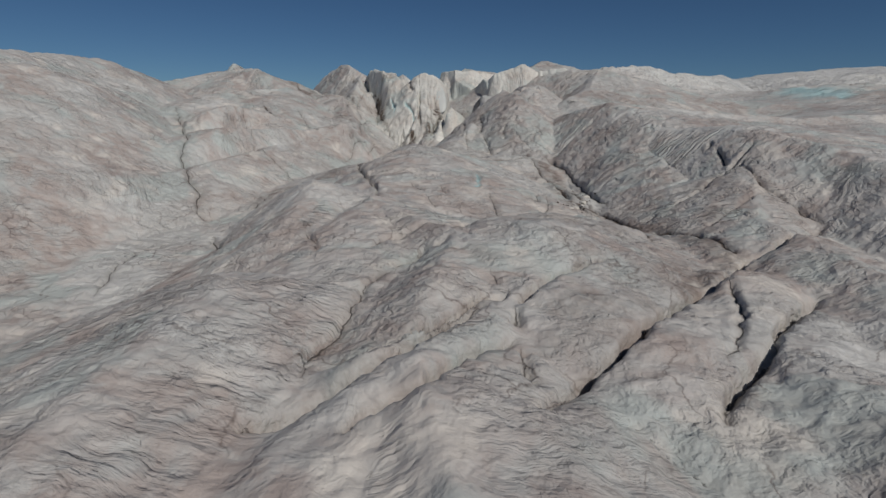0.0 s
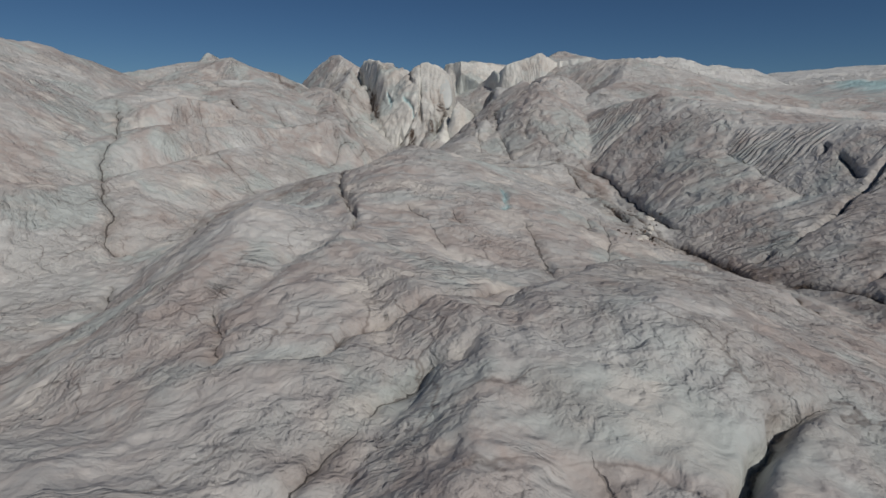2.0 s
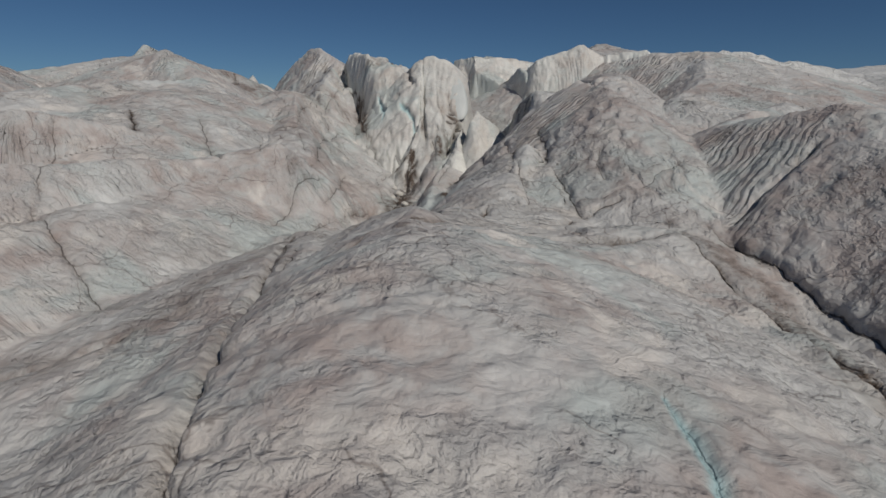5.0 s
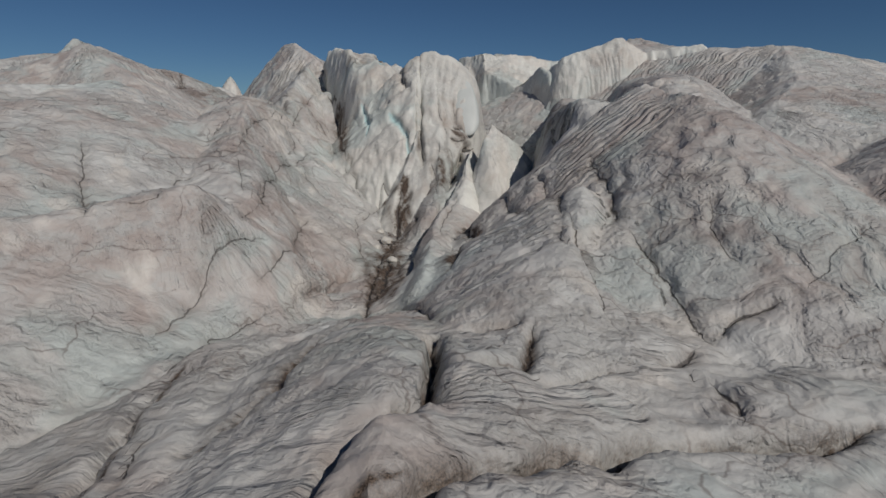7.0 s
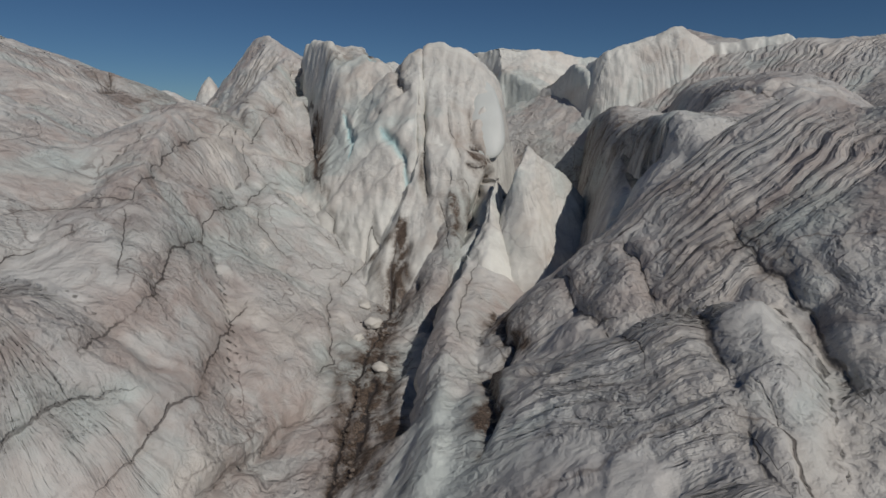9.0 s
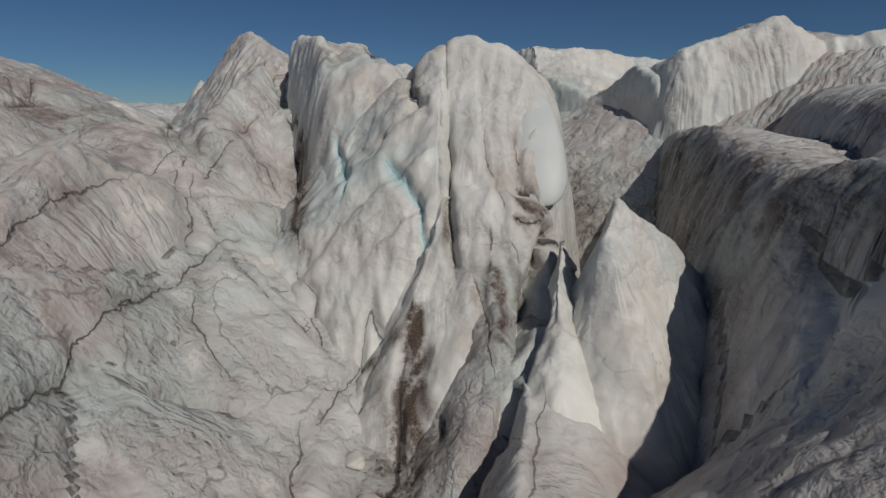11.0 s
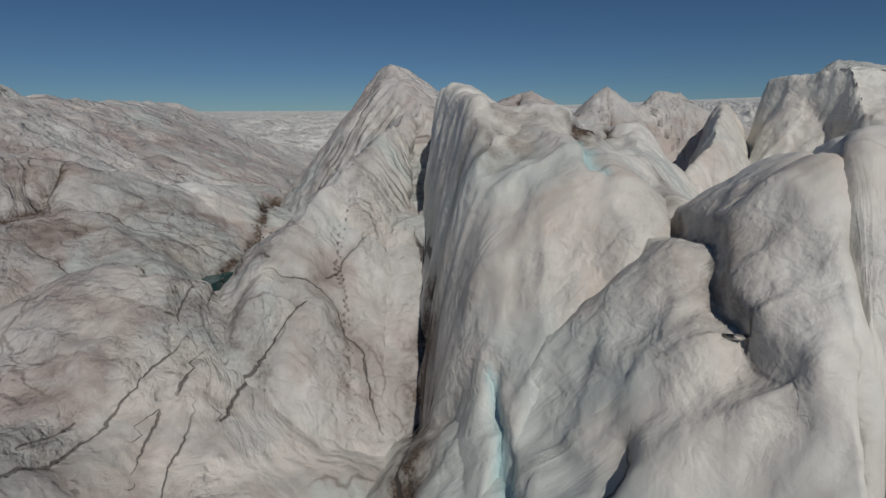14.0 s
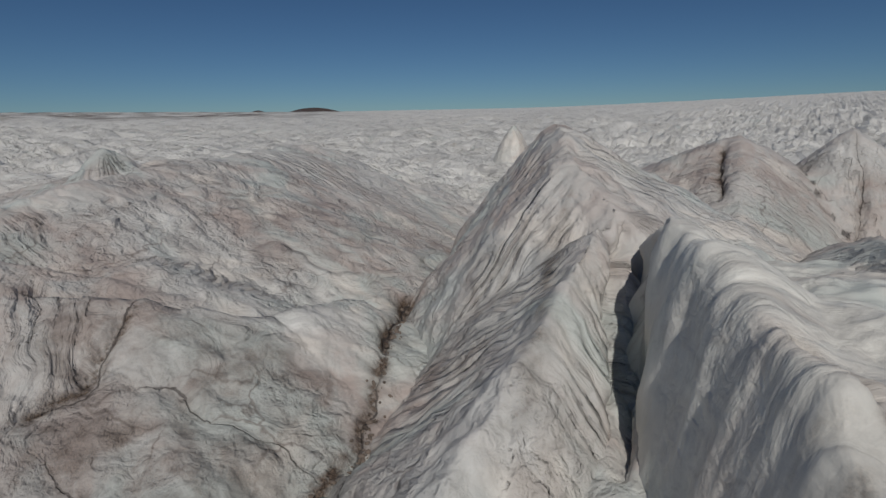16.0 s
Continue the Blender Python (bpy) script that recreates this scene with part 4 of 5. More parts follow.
crack(0.80, 0.00, 1.0, (-5.7, 105.0), (-6.0, 103.9), (-6.4, 102.0), (-6.3, 97.7), (-6.1, 94.6), (-6.4, 91.6))
crack(0.50, 0.00, 0.9, (-7.2, 101.9), (-6.9, 97.7), (-5.7, 94.5), (-5.1, 90.8))
crack(0.50, 0.00, 0.9, (-0.6, 100.8), (-0.9, 96.5), (-0.7, 95.3))
crack(0.60, 0.00, 0.6, (-2.7, 110.8), (-1.8, 110.3), (-1.6, 109.6), (-2.0, 108.6))
crack(0.60, 0.00, 0.5, (-3.9, 110.2), (-3.3, 109.5), (-3.5, 106.3))
crack(4.50, 0.00, 0.2, (-18.0, 74.0), (-12.0, 79.0), (-5.0, 78.0), (3.0, 76.0), (11.0, 77.0))
crack(3.50, 0.00, 0.2, (2.0, 82.0), (8.0, 82.0), (6.0, 88.0))
# hump and right-hand blocks near the start, toned a little darker
crack(3.00, 0.00, 0.2, (5.0, 34.0), (8.0, 38.5), (12.0, 41.0))
crack(2.50, 0.00, 0.2, (4.0, 20.0), (10.0, 25.0), (15.0, 33.0))
# shade of the cliff and hollow put in as dark stain, with brown dirt
crack(2.40, 0.00, 0.7, (6.2, 102.5), (6.0, 108.0), (6.6, 113.0), (7.8, 119.0), (9.3, 126.0))
crack(2.00, 0.00, 0.6, (2.8, 112.0), (4.0, 117.0), (4.5, 123.0), (4.0, 130.0))
crack(1.15, 0.00, 1.0, (-5.9, 107.9), (-6.0, 106.4), (-6.6, 103.3), (-6.5, 99.1), (-6.1, 96.0), (-5.8, 92.8), (-5.9, 91.0))
crack(0.70, 0.00, 0.7, (-7.6, 99.4), (-7.4, 96.8), (-6.6, 93.9), (-6.4, 91.6))
crack(0.50, 0.00, 1.2, (-1.0, 100.7), (-0.9, 96.9), (-0.2, 95.1))
crack(0.50, 0.00, 1.1, (-2.1, 90.3), (-1.9, 91.9), (-1.1, 95.5))
crack(1.70, 0.00, 0.5, (-6.4, 107.5), (-6.8, 104.7), (-6.6, 99.2), (-6.3, 95.3), (-5.8, 92.1))
crack(0.50, 0.00, 0.9, (-5.6, 102.0), (-5.4, 96.9), (-5.1, 92.8), (-5.4, 90.9))
crack(0.70, 0.00, 0.9, (-14.1, 123.3), (-13.1, 120.7), (-12.5, 116.9), (-11.7, 114.1), (-11.1, 113.5))
crack(0.60, 0.00, 0.8, (-3.0, 109.9), (-2.6, 109.1), (-2.5, 108.2), (-2.8, 107.1))
crack(0.50, 0.00, 0.6, (-3.3, 109.4), (-3.0, 108.7), (-3.0, 107.9))
crack(0.45, 0.00, 1.2, (-1.8, 112.5), (-1.3, 112.2), (-0.5, 112.1))
crack(0.70, 0.00, 1.1, (-6.0, 109.5), (-5.9, 108.7), (-6.1, 108.1))
crack(0.30, 0.00, 0.7, (-4.9, 113.4), (-4.8, 112.3), (-4.9, 111.0))
crack(0.13, 0.16, 0.8, (-11.2, 68.1), (-10.5, 68.6), (-10.2, 69.8), (-10.4, 72.3), (-11.6, 76.9), (-12.3, 81.4))
crack(0.10, 0.12, 0.7, (-9.5, 67.9), (-9.3, 69.3), (-9.8, 72.0), (-10.3, 75.0))
crack(0.14, 0.18, 0.8, (-6.8, 66.1), (-6.0, 67.0), (-5.2, 67.7), (-4.7, 68.3), (-4.0, 69.1), (-3.0, 69.8))
crack(0.10, 0.10, 0.7, (-5.9, 67.5), (-5.2, 68.9), (-4.7, 70.5), (-4.4, 70.9))
crack(0.12, 0.12, 0.6, (-0.9, 70.6), (0.9, 71.5), (3.1, 73.3), (4.8, 73.3), (6.6, 73.3), (8.8, 74.1), (11.1, 75.4))
crack(0.08, 0.08, 0.5, (5.4, 77.9), (5.4, 74.7), (5.8, 73.6))
crack(0.70, 0.00, 0.3, (-10.7, 68.2), (-10.0, 69.6), (-10.5, 73.6), (-11.1, 79.4))
crack(0.60, 0.00, 0.3, (-7.5, 66.5), (-6.4, 67.1), (-5.5, 68.7), (-4.4, 69.9))
crack(1.20, 0.00, 0.2, (-12.5, 81.9), (-9.5, 82.3), (-5.0, 73.8), (-2.8, 72.5))
crack(1.00, 0.00, 0.3, (-2.8, 71.1), (-0.5, 72.2), (2.5, 74.5), (5.1, 74.1), (8.1, 74.5))
crack(0.80, 0.00, 0.3, (2.9, 78.8), (5.5, 81.2), (5.9, 79.5), (8.1, 80.3))
crack(0.50, 0.00, 0.3, (-4.2, 67.6), (-3.7, 65.4), (-3.5, 64.6))
crack(1.20, 0.00, 0.2, (3.0, 70.7), (3.9, 69.3), (6.1, 69.6))
crack(0.60, 0.00, 0.5, (-7.6, 109.0), (-5.7, 104.6), (-6.0, 96.6))
crack(1.50, 0.00, 0.3, (-3.9, 82.2), (-1.8, 81.7), (0.1, 81.0), (1.6, 80.0))
crack(1.20, 0.00, 0.3, (-1.3, 79.8), (0.9, 79.4), (3.5, 80.1))
crack(1.30, 0.00, 0.3, (4.4, 22.9), (5.6, 22.6), (7.5, 24.5))
crack(0.55, 0.00, 0.4, (-21.0, 136.2), (-20.5, 133.6), (-19.2, 129.1), (-18.3, 126.9), (-18.2, 126.3))
crack(0.50, 0.00, 0.3, (-13.2, 123.7), (-12.4, 122.7), (-11.7, 122.6), (-11.0, 122.7))
crack(0.50, 0.00, 0.3, (-13.2, 124.2), (-12.4, 124.2), (-11.4, 125.0), (-10.7, 125.3))
crack(0.30, 0.00, 0.5, (-12.0, 122.2), (-11.7, 122.3), (-11.4, 122.5))
crack(0.70, 0.00, 0.2, (-31.6, 122.1), (-30.0, 122.9), (-28.0, 123.5), (-25.4, 124.1))


def carve(X, Y):
    """Depth, silt and bare blue ice of all the cracks at the places of a grid whose rows and columns are straight."""
    deep, lift, silt, bare = (np.zeros_like(X) for _ in range(4))
    across, reach, girth, gap_dark = np.ones_like(X), np.full_like(X, 9.0), np.zeros_like(X), np.zeros_like(X)
    xs, ys = X[0], Y[:, 0]
    for width, depth, dirty, pts, step in CRACKS:
        px, py = [p[0] for p in pts], [p[1] for p in pts]
        pad = 3 * width + (2.6 if depth > 0.3 else 0.6) + (4 if step else 0)
        i0, i1 = np.searchsorted(xs, (min(px) - pad, max(px) + pad))
        j0, j1 = np.searchsorted(ys, (min(py) - pad, max(py) + pad))
        if i1 - i0 < 2 or j1 - j0 < 2:
            continue
        x, y = X[j0:j1, i0:i1], Y[j0:j1, i0:i1]
        x = x + 0.22 * grain(x / 1.1, y / 1.1, 31.0) + 0.02 * grain(x / 0.35, y / 0.35, 12.0)
        y = y + 0.22 * grain(x / 1.1, y / 1.1, 47.0) + 0.02 * grain(x / 0.35, y / 0.35, 22.0)
        near = np.full(x.shape, 1e3)
        part, side, sided = np.zeros(x.shape), np.zeros(x.shape), np.zeros(x.shape)
        total = sum(math.hypot(b[0] - a[0], b[1] - a[1]) for a, b in zip(pts[:-1], pts[1:]))
        gone = 0.0
        for (ax, ay), (bx, by) in zip(pts[:-1], pts[1:]):
            run = math.hypot(bx - ax, by - ay)
            t = np.clip(((x - ax) * (bx - ax) + (y - ay) * (by - ay)) / run ** 2, 0, 1)
            d = np.hypot(x - ax - t * (bx - ax), y - ay - t * (by - ay))
            cross = (x - ax) * (by - ay) - (y - ay) * (bx - ax)
            sided = np.where(d < near, cross / run, sided)
            side = np.where(d < near, cross / run * (1 if by > ay else -1), side)
            part = np.where(d < near, (gone + t * run) / total, part)
            near = np.minimum(near, d)
            gone += run
        ends = 0.25 + 0.75 * smooth(0, 0.12, part) * smooth(0, 0.12, 1 - part)
        w = width * ends * (0.8 + 0.5 * grain(x / 2.3, y / 2.3, 6.0))
        if depth > 0:
            d = depth * ends * smooth(0, 1, 1 - near / np.maximum(w, 0.36)) + 0.2 * depth * np.exp(-near / (1.4 * width + 0.12)) + 0.34 * max(depth - 0.3, 0) * ends * np.exp(-(near / 1.1) ** 2)
            box = np.s_[j0:j1, i0:i1]
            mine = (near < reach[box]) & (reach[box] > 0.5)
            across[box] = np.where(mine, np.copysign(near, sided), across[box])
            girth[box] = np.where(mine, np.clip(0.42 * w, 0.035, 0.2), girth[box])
            gap_dark[box] = np.where(mine, ends * min(1.0, 0.15 + dirty) * (dirty > 0.05), gap_dark[box])
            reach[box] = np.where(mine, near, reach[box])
            deep[j0:j1, i0:i1] = np.maximum(deep[j0:j1, i0:i1], d)
            if step:
                lift[j0:j1, i0:i1] += step * ends * smooth(-0.15, 0.25, side) * np.exp(-(near / 2.6) ** 2) * (side > -0.15)
            cover = dirty * (np.exp(-(near / (0.8 * w + 0.03)) ** 2) * (0.9 if dirty > 0.75 else 0.3) + 0.24 * np.exp(-(near / (2.2 * w + 0.22)) ** 2))
        else:
            cover = dirty * np.clip(np.exp(-(near / w) ** 2) * (0.8 + 0.7 * grain(x / 0.5, y / 0.5, 3.0)), 0, 1)
        silt[j0:j1, i0:i1] = np.maximum(silt[j0:j1, i0:i1], cover)
        if dirty < 0.05:
            bare[j0:j1, i0:i1] = np.maximum(bare[j0:j1, i0:i1], 0.7 * np.exp(-(near / (1.2 * w + 0.03)) ** 2))
    return deep - lift, {"dirt_shade": silt, "blue": bare, "across": np.clip(across, -1, 1), "reach": np.minimum(reach, 1), "girth": girth, "gap_dark": gap_dark}


# slopes on which thaw has left strong parallel ripples: x, y, reach, strength
RIPPLED = ((11, 95, 11, 1.0), (14, 84, 9, 0.9), (9, 80, 8, 0.9), (9, 101, 8, 1.0), (12, 87, 8, 0.9), (4, 90, 7, 1.0), (2, 84, 6, 0.9), (1, 78, 6, 0.8), (8, 88, 8, 1.0), (-22, 106, 9, 0.35), (-24, 96, 10, 0.55), (-15, 97, 8, 0.9), (-30, 138, 10, 0.9), (-50, 145, 12, 1.0), (28, 66, 15, 1.0), (24, 48, 9, 0.8), (18, 112, 12, 0.9), (-40, 134, 14, 1.0), (-12, 26, 8, 0.5), (25, 125, 12, 0.8), (-34, 124, 6, 0.6), (-20, 130, 9, 0.9), (-23, 140, 8, 0.9), (-38, 130, 10, 1.0), (-14, 126, 5, 0.5))


def settled(K, D):
    """Where the lines of flow run clear of seams and crests."""
    return smooth(0.03, 0.24, K) * smooth(0.2, 1.6, D)


def ripple_strength(X, Y, K, D):
    much = 0.10 + 0.30 * smooth(-0.1, 0.3, grain(X / 11, Y / 11, 2.9))
    for x, y, r, a in RIPPLED:
        much = np.maximum(much, a * np.exp(-(((X - x) / r) ** 2 + ((Y - y) / r) ** 2) ** 2))
    much = much * (0.8 + 0.5 * grain(X / 3.5, Y / 3.5, 14.1))
    return np.clip(much, 0, 1) * settled(K, D)


def phase(X, Y, S, D, N):
    """The way across the ripples, wandering a little."""
    return S + 0.45 * grain(X / 2.2, Y / 2.2, 9.1) + 0.35 * D * grain(X / 25, Y / 25, 4.4) + 0.2 * grain(X / 0.9, Y / 0.9, N)


def flow_layers(X, Y, S, D, K, N):
    return {"along": phase(X, Y, S, D, N) + 3 * RIPPLE * N, "away": D, "rippled": ripple_strength(X, Y, K, D), "lined": settled(K, D)}


def relief(X, Y, Z, S, D, K, N):
    """Lumps, swells, melt runnels and thaw ripples of the ice, in metres along its normal."""
    r = np.hypot(X + 6, np.maximum(np.abs(Y - 75) - 60, 0))
    near = 1 - smooth(30, 110, r)
    wx = X + 1.4 * grain(X / 6, Y / 6, 1.7)
    wy = Y + 1.4 * grain(X / 6, Y / 6, 5.2)
    lumps = 0.20 * fractal(wx / 7, wy / 7, Z / 9, 3)
    swell = 0.27 * (0.3 - np.abs(fractal(wx / 3.2, wy / 2.4, Z / 3, 4, 0.5)))
    ws = phase(X, Y, S, D, N)
    strong = ripple_strength(X, Y, K, D)
    runnel = 0.22 * (0.25 - np.abs(grain(ws / 1.7, D / 8, N)))
    wave = np.abs(np.sin(np.pi * ws / RIPPLE))
    runnel += 0.14 * (wave - 0.64) * (0.7 + 0.7 * grain(ws / 1.4, D / 2.5, 8.8))
    scales = 0.13 * (0.25 - np.abs(grain(wx / 0.95, wy / 0.5, Z))) + 0.03 * grain(wx / 0.3, wy / 0.24, Z * 2)
    return lumps + near * ((1 - 0.55 * strong) * swell + strong * runnel + (1.1 - 0.8 * strong) * scales)


def sheet(name, X, Y, Z, keep=None, layers=None, material=None):
    """A mesh from a grid of places, its faces those for which keep is true."""
    ny, nx = X.shape
    number = np.arange(nx * ny).reshape(ny, nx)
    quads = np.stack([number[:-1, :-1], number[:-1, 1:], number[1:, 1:], number[1:, :-1]], -1).reshape(-1, 4)
    verts = np.stack([X, Y, Z], -1).reshape(-1, 3)
    layers = {k: v.reshape(-1) for k, v in (layers or {}).items()}
    if keep is not None:
        quads = quads[keep.reshape(-1)]
        used, quads = np.unique(quads, return_inverse=True)
        quads = quads.reshape(-1, 4)
        verts = verts[used]
        layers = {k: v[used] for k, v in layers.items()}
    me = bpy.data.meshes.new(name)
    me.vertices.add(len(verts))
    me.vertices.foreach_set("co", verts.astype(np.float32).ravel())
    me.loops.add(quads.size)
    me.loops.foreach_set("vertex_index", quads.astype(np.int32).ravel())
    me.polygons.add(len(quads))
    me.polygons.foreach_set("loop_start", np.arange(0, quads.size, 4, dtype=np.int32))
    me.polygons.foreach_set("use_smooth", np.ones(len(quads), dtype=bool))
    me.update(calc_edges=True)
    me.validate()
    for k, v in layers.items():
        me.attributes.new(k, "FLOAT", "POINT").data.foreach_set("value", v.astype(np.float32))
    me.materials.append(material)
    return new(name, me)


def along_normal(X, Y, Z, amount):
    gy, gx = np.gradient(Z)
    dx, dy = np.gradient(X, axis=1), np.gradient(Y, axis=0)
    gx, gy = gx / dx, gy / dy
    n = np.sqrt(1 + gx ** 2 + gy ** 2)
    side = np.minimum(1, 3 / n)
    return X - amount * gx / n * side, Y - amount * gy / n * side, Z + amount / n


xs = axis(-44, 32, 0.165, -3200, 3400, 1.03)
ys = axis(16, 138, 0.155, -60, 3800, 1.026)
GX, GY = np.meshgrid(xs, ys)
GZ, *way = ground_height(GX, GY, flow=True)
deep, marks = carve(GX, GY)
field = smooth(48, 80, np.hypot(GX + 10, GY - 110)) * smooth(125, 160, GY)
far = np.hypot(GX + 10, GY - 110)
moraine = smooth(420, 800, far) * smooth(-0.66, -0.9, np.arctan2(GX + 10, GY - 110)) * smooth(-0.25, 0.3, grain(GX / 45, GY / 45, 2.2))
marks["dirt_shade"] = np.maximum(marks["dirt_shade"], 0.75 * moraine)
hummocks = field * (1 - smooth(60, 130, far)) * 2.4 * (0.2 - np.abs(fractal(GX / 8, GY / 5.5, 1.3, 4, 0.6)))
flow_marks = flow_layers(GX, GY, *way)
VX, VY, VZ = along_normal(GX, GY, GZ, relief(GX, GY, GZ, *way) + hummocks - deep)
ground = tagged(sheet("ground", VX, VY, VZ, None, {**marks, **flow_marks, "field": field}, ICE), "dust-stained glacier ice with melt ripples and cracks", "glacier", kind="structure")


def tower(key, name, box, label, category="ice tower", material=TOWER_ICE):
    x0, x1, y0, y1 = box
    X, Y = np.meshgrid(np.arange(x0, x1, 0.1), np.arange(y0, y1, 0.1))
    Z, *way = tower_height(X, Y, key, flow=True)
    base = ground_height(X, Y) - 1.2
    inside = Z > base
    keep = inside[:-1, :-1] | inside[1:, :-1] | inside[:-1, 1:] | inside[1:, 1:]
    Z = np.maximum(Z, base - 0.6)
    flute = 0.35 * fractal(X / 4.5, Y / 4.5, Z / 12, 2) + 0.22 * (0.3 - np.abs(fractal(X / 1.9, Y / 1.9, Z / 11, 3)))
    deep, marks = carve(X, Y)
    flow_marks = flow_layers(X, Y, *way)
    A, B, C = along_normal(X, Y, Z, flute + 0.6 * relief(X, Y, Z, *way) - deep)
    return tagged(sheet(name, A, B, C, keep, {**marks, **flow_marks, "field": 0 * X}, material), label, category, "ice towers of the front")


tower("west", "ice_ridge", (-42, -8, 112, 160), "long sharp-crested ridge of dirty white ice", "ice ridge", ICE)
tower("broad", "ice_tower", (-24, 0, 110, 140), "broad fluted tower of white ice with blue clefts")
tower("middle", "ice_tower", (-16, -3, 106, 128), "leaning slab of white ice between two clefts")
tall = tower("tall", "ice_tower", (-9, 6, 104, 140), "tall rounded ice tower, smooth pale blue flank")
tower("fluted", "ice_tower", (-8, 22, 126, 172), "flat-topped ice tower with vertical flutes")
tower("broken", "ice_tower", (6, 34, 118, 150), "broken ice tower standing on the far ridge")
tower("rear", "ice_fin", (-12, 3, 126, 168), "tall blade of blue-grey ice beside a dark hollow", "ice fin")
tower("fin", "ice_fin", (-3, 8, 96, 114), "thin pointed fin of pale blue ice", "ice fin")
tower("sliver", "ice_fin", (-4, 3, 103, 116), "thin sliver of grey ice beside a crevasse", "ice fin")
tower("knob", "ice_pinnacle", (-58, -46, 190, 203), "lone blunt pinnacle of white ice on the ice field", "ice pinnacle")


# ---- meltwater, stones and the far hills ----
def surface(x, y):
    """The height of the finished ground at a place."""
    i, j = np.clip(np.searchsorted(xs, x), 0, len(xs) - 1), np.clip(np.searchsorted(ys, y), 0, len(ys) - 1)
    return VZ[j, i]


def plain_material(name, colour, rough, dark=0.5, scale=3.0):
    m, ns, ln = nodes_of(name)
    place = ns.new("ShaderNodeNewGeometry")
    tone = ns.new("ShaderNodeMix")
    tone.data_type = "RGBA"
    shade = times(ns, ln, noise_at(ns, ln, place.outputs["Position"], scale, 5), place.outputs["Random Per Island"], "ADD")
    ln.new(ramp(ns, ln, shade, 0.4, 1.3), tone.inputs[0])
    tone.inputs[6].default_value = [c * dark for c in colour] + [1]
    tone.inputs[7].default_value = [*colour, 1]
    ln.new(tone.outputs[2], ns["Principled BSDF"].inputs["Base Color"])
    ns["Principled BSDF"].inputs["Roughness"].default_value = rough
    return m


WATER, wns, wln = nodes_of("meltwater")
wb = wns["Principled BSDF"]
wb.inputs["Base Color"].default_value = (0.035, 0.085, 0.085, 1)
wb.inputs["Roughness"].default_value = 0.08
wb.inputs["IOR"].default_value = 1.33
wbump = add(wns, "ShaderNodeBump", Strength=0.15, Distance=0.02)
wln.new(noise_at(wns, wln, wns.new("ShaderNodeNewGeometry").outputs["Position"], 4.0, 3), wbump.inputs["Height"])
wln.new(wbump.outputs[0], wb.inputs["Normal"])


def pool(x, y, z, long, wide, turn, label):
    bm = bmesh.new()
    ring = []
    for k in range(40):
        a = k * math.tau / 40
        r = 1 + 0.18 * math.sin(3 * a + 1) + 0.1 * math.sin(7 * a)
        u, v = long * r * math.cos(a), wide * r * math.sin(a)
        ring.append((x + u * math.cos(turn) - v * math.sin(turn), y + u * math.sin(turn) + v * math.cos(turn)))
    top = bm.faces.new([bm.verts.new((px, py, z)) for px, py in ring])
    low = bmesh.ops.extrude_face_region(bm, geom=[top])
    for v in low["geom"]:
        if isinstance(v, bmesh.types.BMVert):
            v.co.z = z - 1.5
    bmesh.ops.recalc_face_normals(bm, faces=bm.faces)
    me = bpy.data.meshes.new("meltwater_pool")
    bm.to_mesh(me)
    bm.free()
    me.materials.append(WATER)
    return tagged(new("meltwater_pool", me), label, "pool", "pools along the melt channel")


pool(-23.8, 124.3, 32.2, 2.2, 0.45, 1.62, "dark teal meltwater pool in the melt channel")
pool(-29.6, 139.5, float(surface(-29.6, 139.5)) + 0.10, 0.9, 0.45, 2.0, "small meltwater pool at a bend of the channel")

STONE = plain_material("stone", (0.20, 0.16, 0.13), 0.85, 0.3)


def gravel(name, label, count, size, spread, *pts):
    """Loose stones strewn along a line."""
    pick = random.Random(len(pts) * 31 + count)
    bm = bmesh.new()
    for _ in range(count):
        k = pick.randrange(len(pts) - 1)
        t = pick.random()
        x = pts[k][0] + t * (pts[k + 1][0] - pts[k][0]) + pick.gauss(0, spread)
        y = pts[k][1] + t * (pts[k + 1][1] - pts[k][1]) + pick.gauss(0, spread)
        r = size * pick.choice((0.4, 0.6, 0.6, 1.0, 1.7))
        made = bmesh.ops.create_icosphere(bm, subdivisions=1, radius=r)["verts"]
        turn = Matrix.Rotation(pick.uniform(0, 6.3), 3, (pick.random(), pick.random(), 1))
        stretch = (pick.uniform(0.8, 1.5), pick.uniform(0.7, 1.1), pick.uniform(0.45, 0.8))
        z = float(surface(x, y)) + 0.15 * r
        for v in made:
            c = Vector([v.co[n] * stretch[n] * pick.uniform(0.8, 1.15) for n in range(3)])
            v.co = turn @ c + Vector((x, y, z))
    me = bpy.data.meshes.new(name)
    bm.to_mesh(me)
    bm.free()
    me.materials.append(STONE)
    return tagged(new(name, me), label, "gravel", kind="stuff")


gravel("gravel", "dark brown silt and stones on the gully floor", 300, 0.055, 0.35, (-5.4, 110.0), (-6.4, 107.0), (-6.5, 103.5), (-6.9, 98.0), (-6.6, 95.0), (-6.4, 91.5))
gravel("gravel", "dark stones along the melt channel", 300, 0.07, 0.2, (-23.0, 121.0), (-23.4, 126.0), (-24.6, 128.5), (-26.5, 132.0), (-29.9, 138.0))
gravel("gravel", "loose stones and ice rubble in the groove", 200, 0.07, 0.5, (11.5, 52.0), (14.0, 56.0), (16.0, 60.5), (15.0, 64.0))

CLEAN = plain_material("clean_ice", (0.62, 0.64, 0.61), 0.5, 0.86, 0.9)


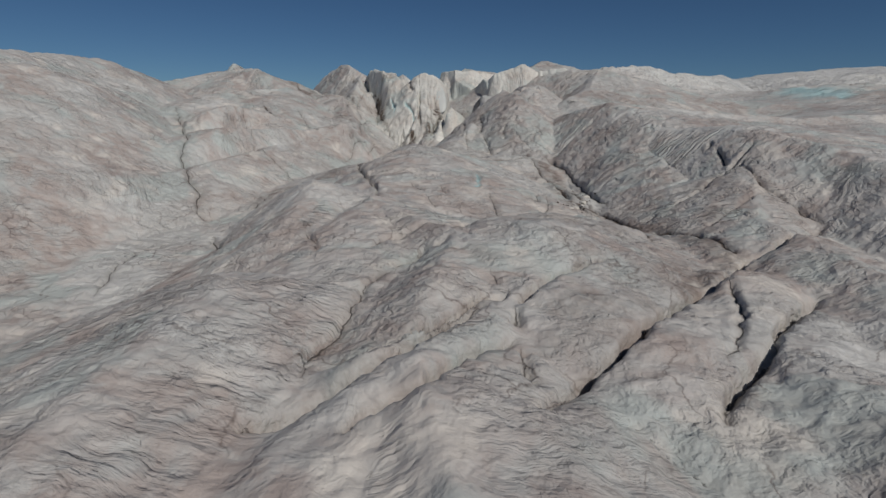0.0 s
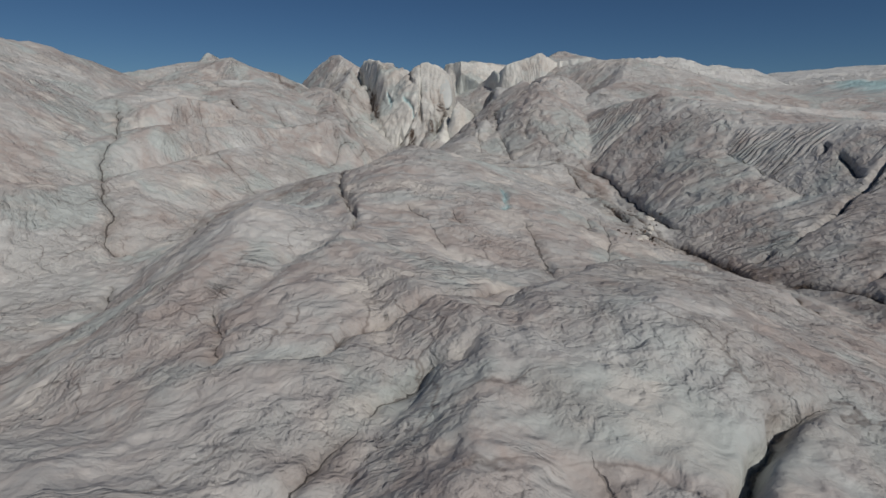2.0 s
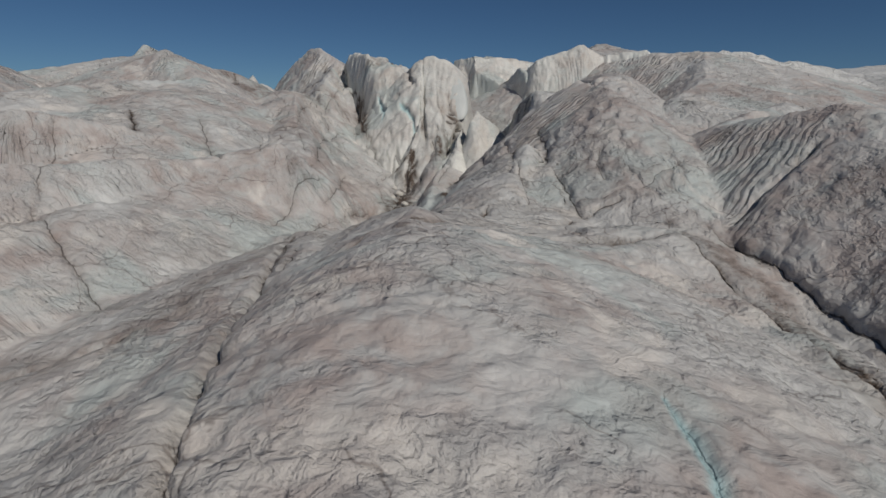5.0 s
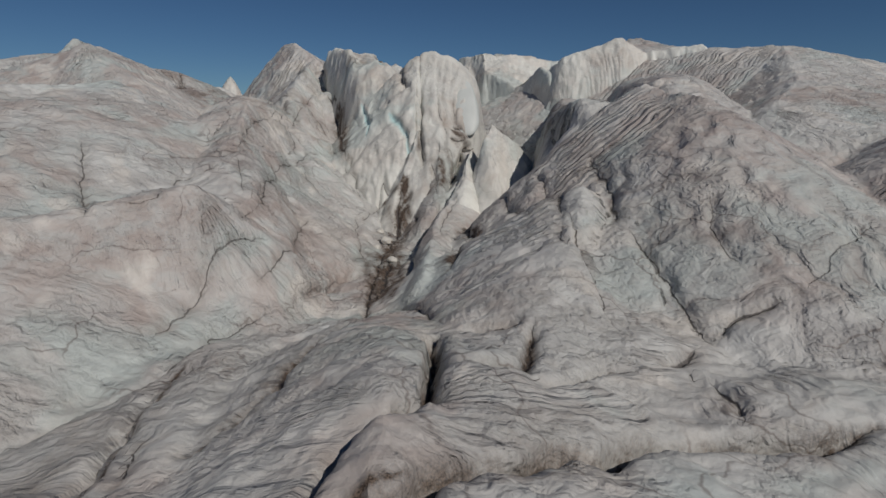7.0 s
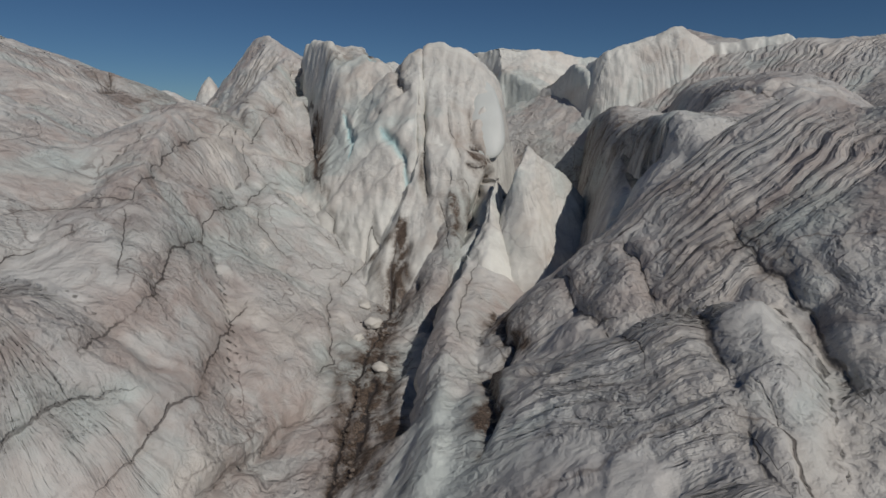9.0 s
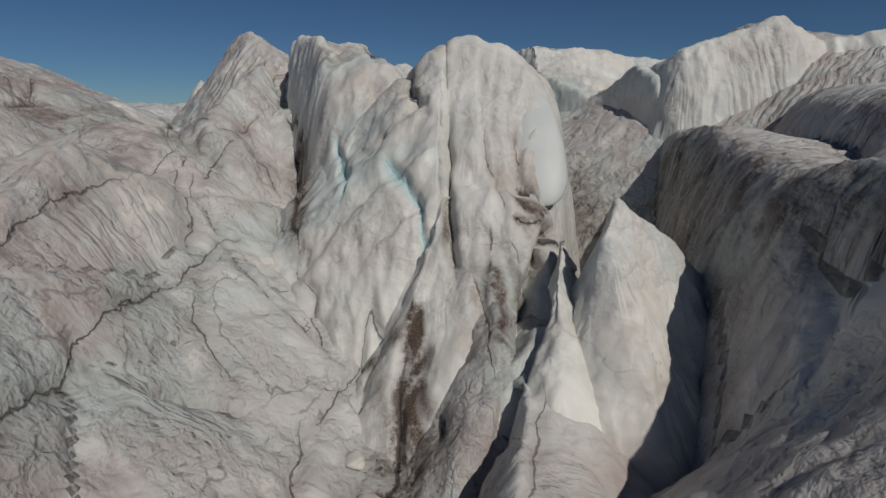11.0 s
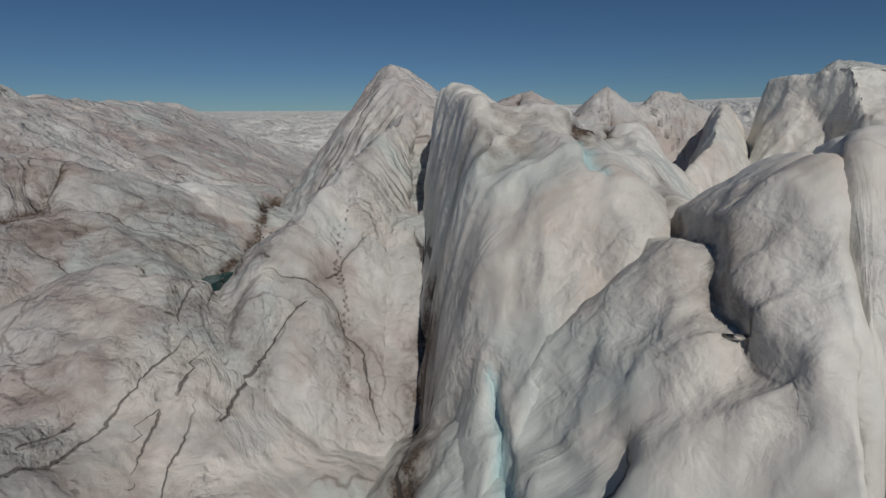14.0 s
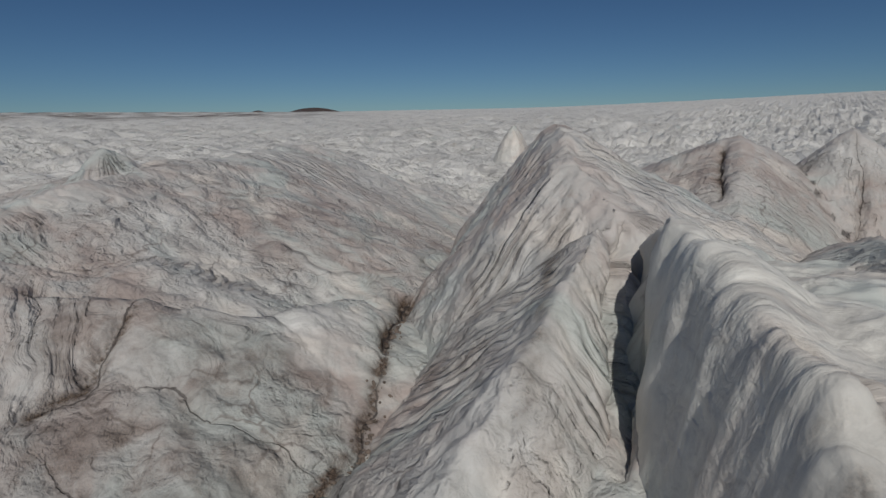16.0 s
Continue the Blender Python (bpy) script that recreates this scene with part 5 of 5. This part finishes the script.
def flank(parent, centre, slope, half):
    """A smooth slab of clean ice that stands out of a tower's face: its middle, how steeply it leans, half its sizes."""
    bm = bmesh.new()
    bmesh.ops.create_icosphere(bm, subdivisions=4, radius=1.0)
    up = Vector((0, math.cos(slope), math.sin(slope)))
    out = Vector((0, -math.sin(slope), math.cos(slope)))
    for v in bm.verts:
        u, w, n = (math.copysign(abs(c) ** 0.88, c) for c in v.co)
        swell = 1 + 0.16 * float(grain(v.co.x * 1.3, v.co.y * 0.9, v.co.z + 5.0))
        u *= 0.82 - 0.18 * w
        v.co = Vector(centre) + swell * (Vector((1, 0, 0)) * u * half[0] + up * w * half[1] + out * n * half[2])
    for f in bm.faces:
        f.smooth = True
    me = bpy.data.meshes.new("flank")
    bm.to_mesh(me)
    bm.free()
    me.materials.append(CLEAN)
    ob = new("flank", me)
    ob.parent = parent
    return tagged(ob, "smooth pale bluish slab of clean ice")


flank(tall, (-0.55, 115.35, 32.95), 1.03, (1.5, 2.9, 0.42))

PALE = plain_material("fallen_ice", (0.66, 0.63, 0.57), 0.55, 0.6, 1.5)


def ice_block(x, y, z, size, seed, label):
    """A rounded, melted lump of fallen ice."""
    pick = random.Random(seed)
    bm = bmesh.new()
    bmesh.ops.create_icosphere(bm, subdivisions=3, radius=size)
    sx, sy, sz = pick.uniform(0.9, 1.5), pick.uniform(0.7, 1.1), pick.uniform(0.55, 0.8)
    for v in bm.verts:
        c = v.co.normalized()
        bulge = 1 + 0.35 * float(grain(c.x * 1.6 + seed, c.y * 1.6, c.z * 1.6)) + 0.12 * float(grain(c.x * 5, c.y * 5 + seed, c.z * 5))
        v.co = Vector((c.x * sx, c.y * sy, c.z * sz)) * size * bulge
    bmesh.ops.rotate(bm, verts=bm.verts, matrix=Matrix.Rotation(pick.uniform(0, 6.3), 3, "Z"))
    for f in bm.faces:
        f.smooth = True
    me = bpy.data.meshes.new("ice_block")
    bm.to_mesh(me)
    bm.free()
    me.materials.append(PALE)
    ob = new("ice_block", me)
    ob.location = (x, y, z + 0.25 * size)
    return tagged(ob, label, "ice block", "fallen ice blocks")


for k, (bx, by, bs) in enumerate(((-6.9, 103.4, 0.45), (-7.4, 101.8, 0.3), (-6.0, 99.0, 0.28), (-7.6, 105.2, 0.35))):
    ice_block(bx, by, float(surface(bx, by)), bs, k + 3, "rounded pale ice lump on the silty gully floor")
for k, (bx, by, bs) in enumerate(((13.2, 54.6, 0.3), (14.6, 57.4, 0.36), (15.4, 59.6, 0.26), (15.9, 61.2, 0.32), (12.4, 53.2, 0.24), (14.2, 56.2, 0.2))):
    ice_block(bx, by, float(surface(bx, by)), bs, k + 20, "pale melted ice lump in the dusty groove")

HILL = plain_material("bare_rock", (0.075, 0.055, 0.05), 0.95, 0.5, 0.02)


def far_hill(x, y, z, radius, height, label):
    bm = bmesh.new()
    rings = []
    for k in range(9):
        t = k / 8
        rings.append([bm.verts.new((x + radius * (1 - t) * math.cos(a * math.tau / 48) * (1 + 0.1 * math.sin(a * 1.7)), y + radius * (1 - t) * math.sin(a * math.tau / 48),
                                    z - 30 + (height + 30) * (1 - (1 - t) ** 2) + 0.06 * height * math.sin(a * 2.3 + k))) for a in range(48)])
    for lo, hi in zip(rings[:-1], rings[1:]):
        for a in range(48):
            bm.faces.new((lo[a], lo[(a + 1) % 48], hi[(a + 1) % 48], hi[a]))
    me = bpy.data.meshes.new("distant_hill")
    bm.to_mesh(me)
    bm.free()
    me.materials.append(HILL)
    return tagged(new("distant_hill", me), label, "hill", "bare hills on the horizon")


far_hill(-2384, 2412, 70, 210, 24, "low dark brown rocky hill on the horizon")
far_hill(-2580, 2191, 70, 75, 14, "small dark rocky hilltop on the horizon")
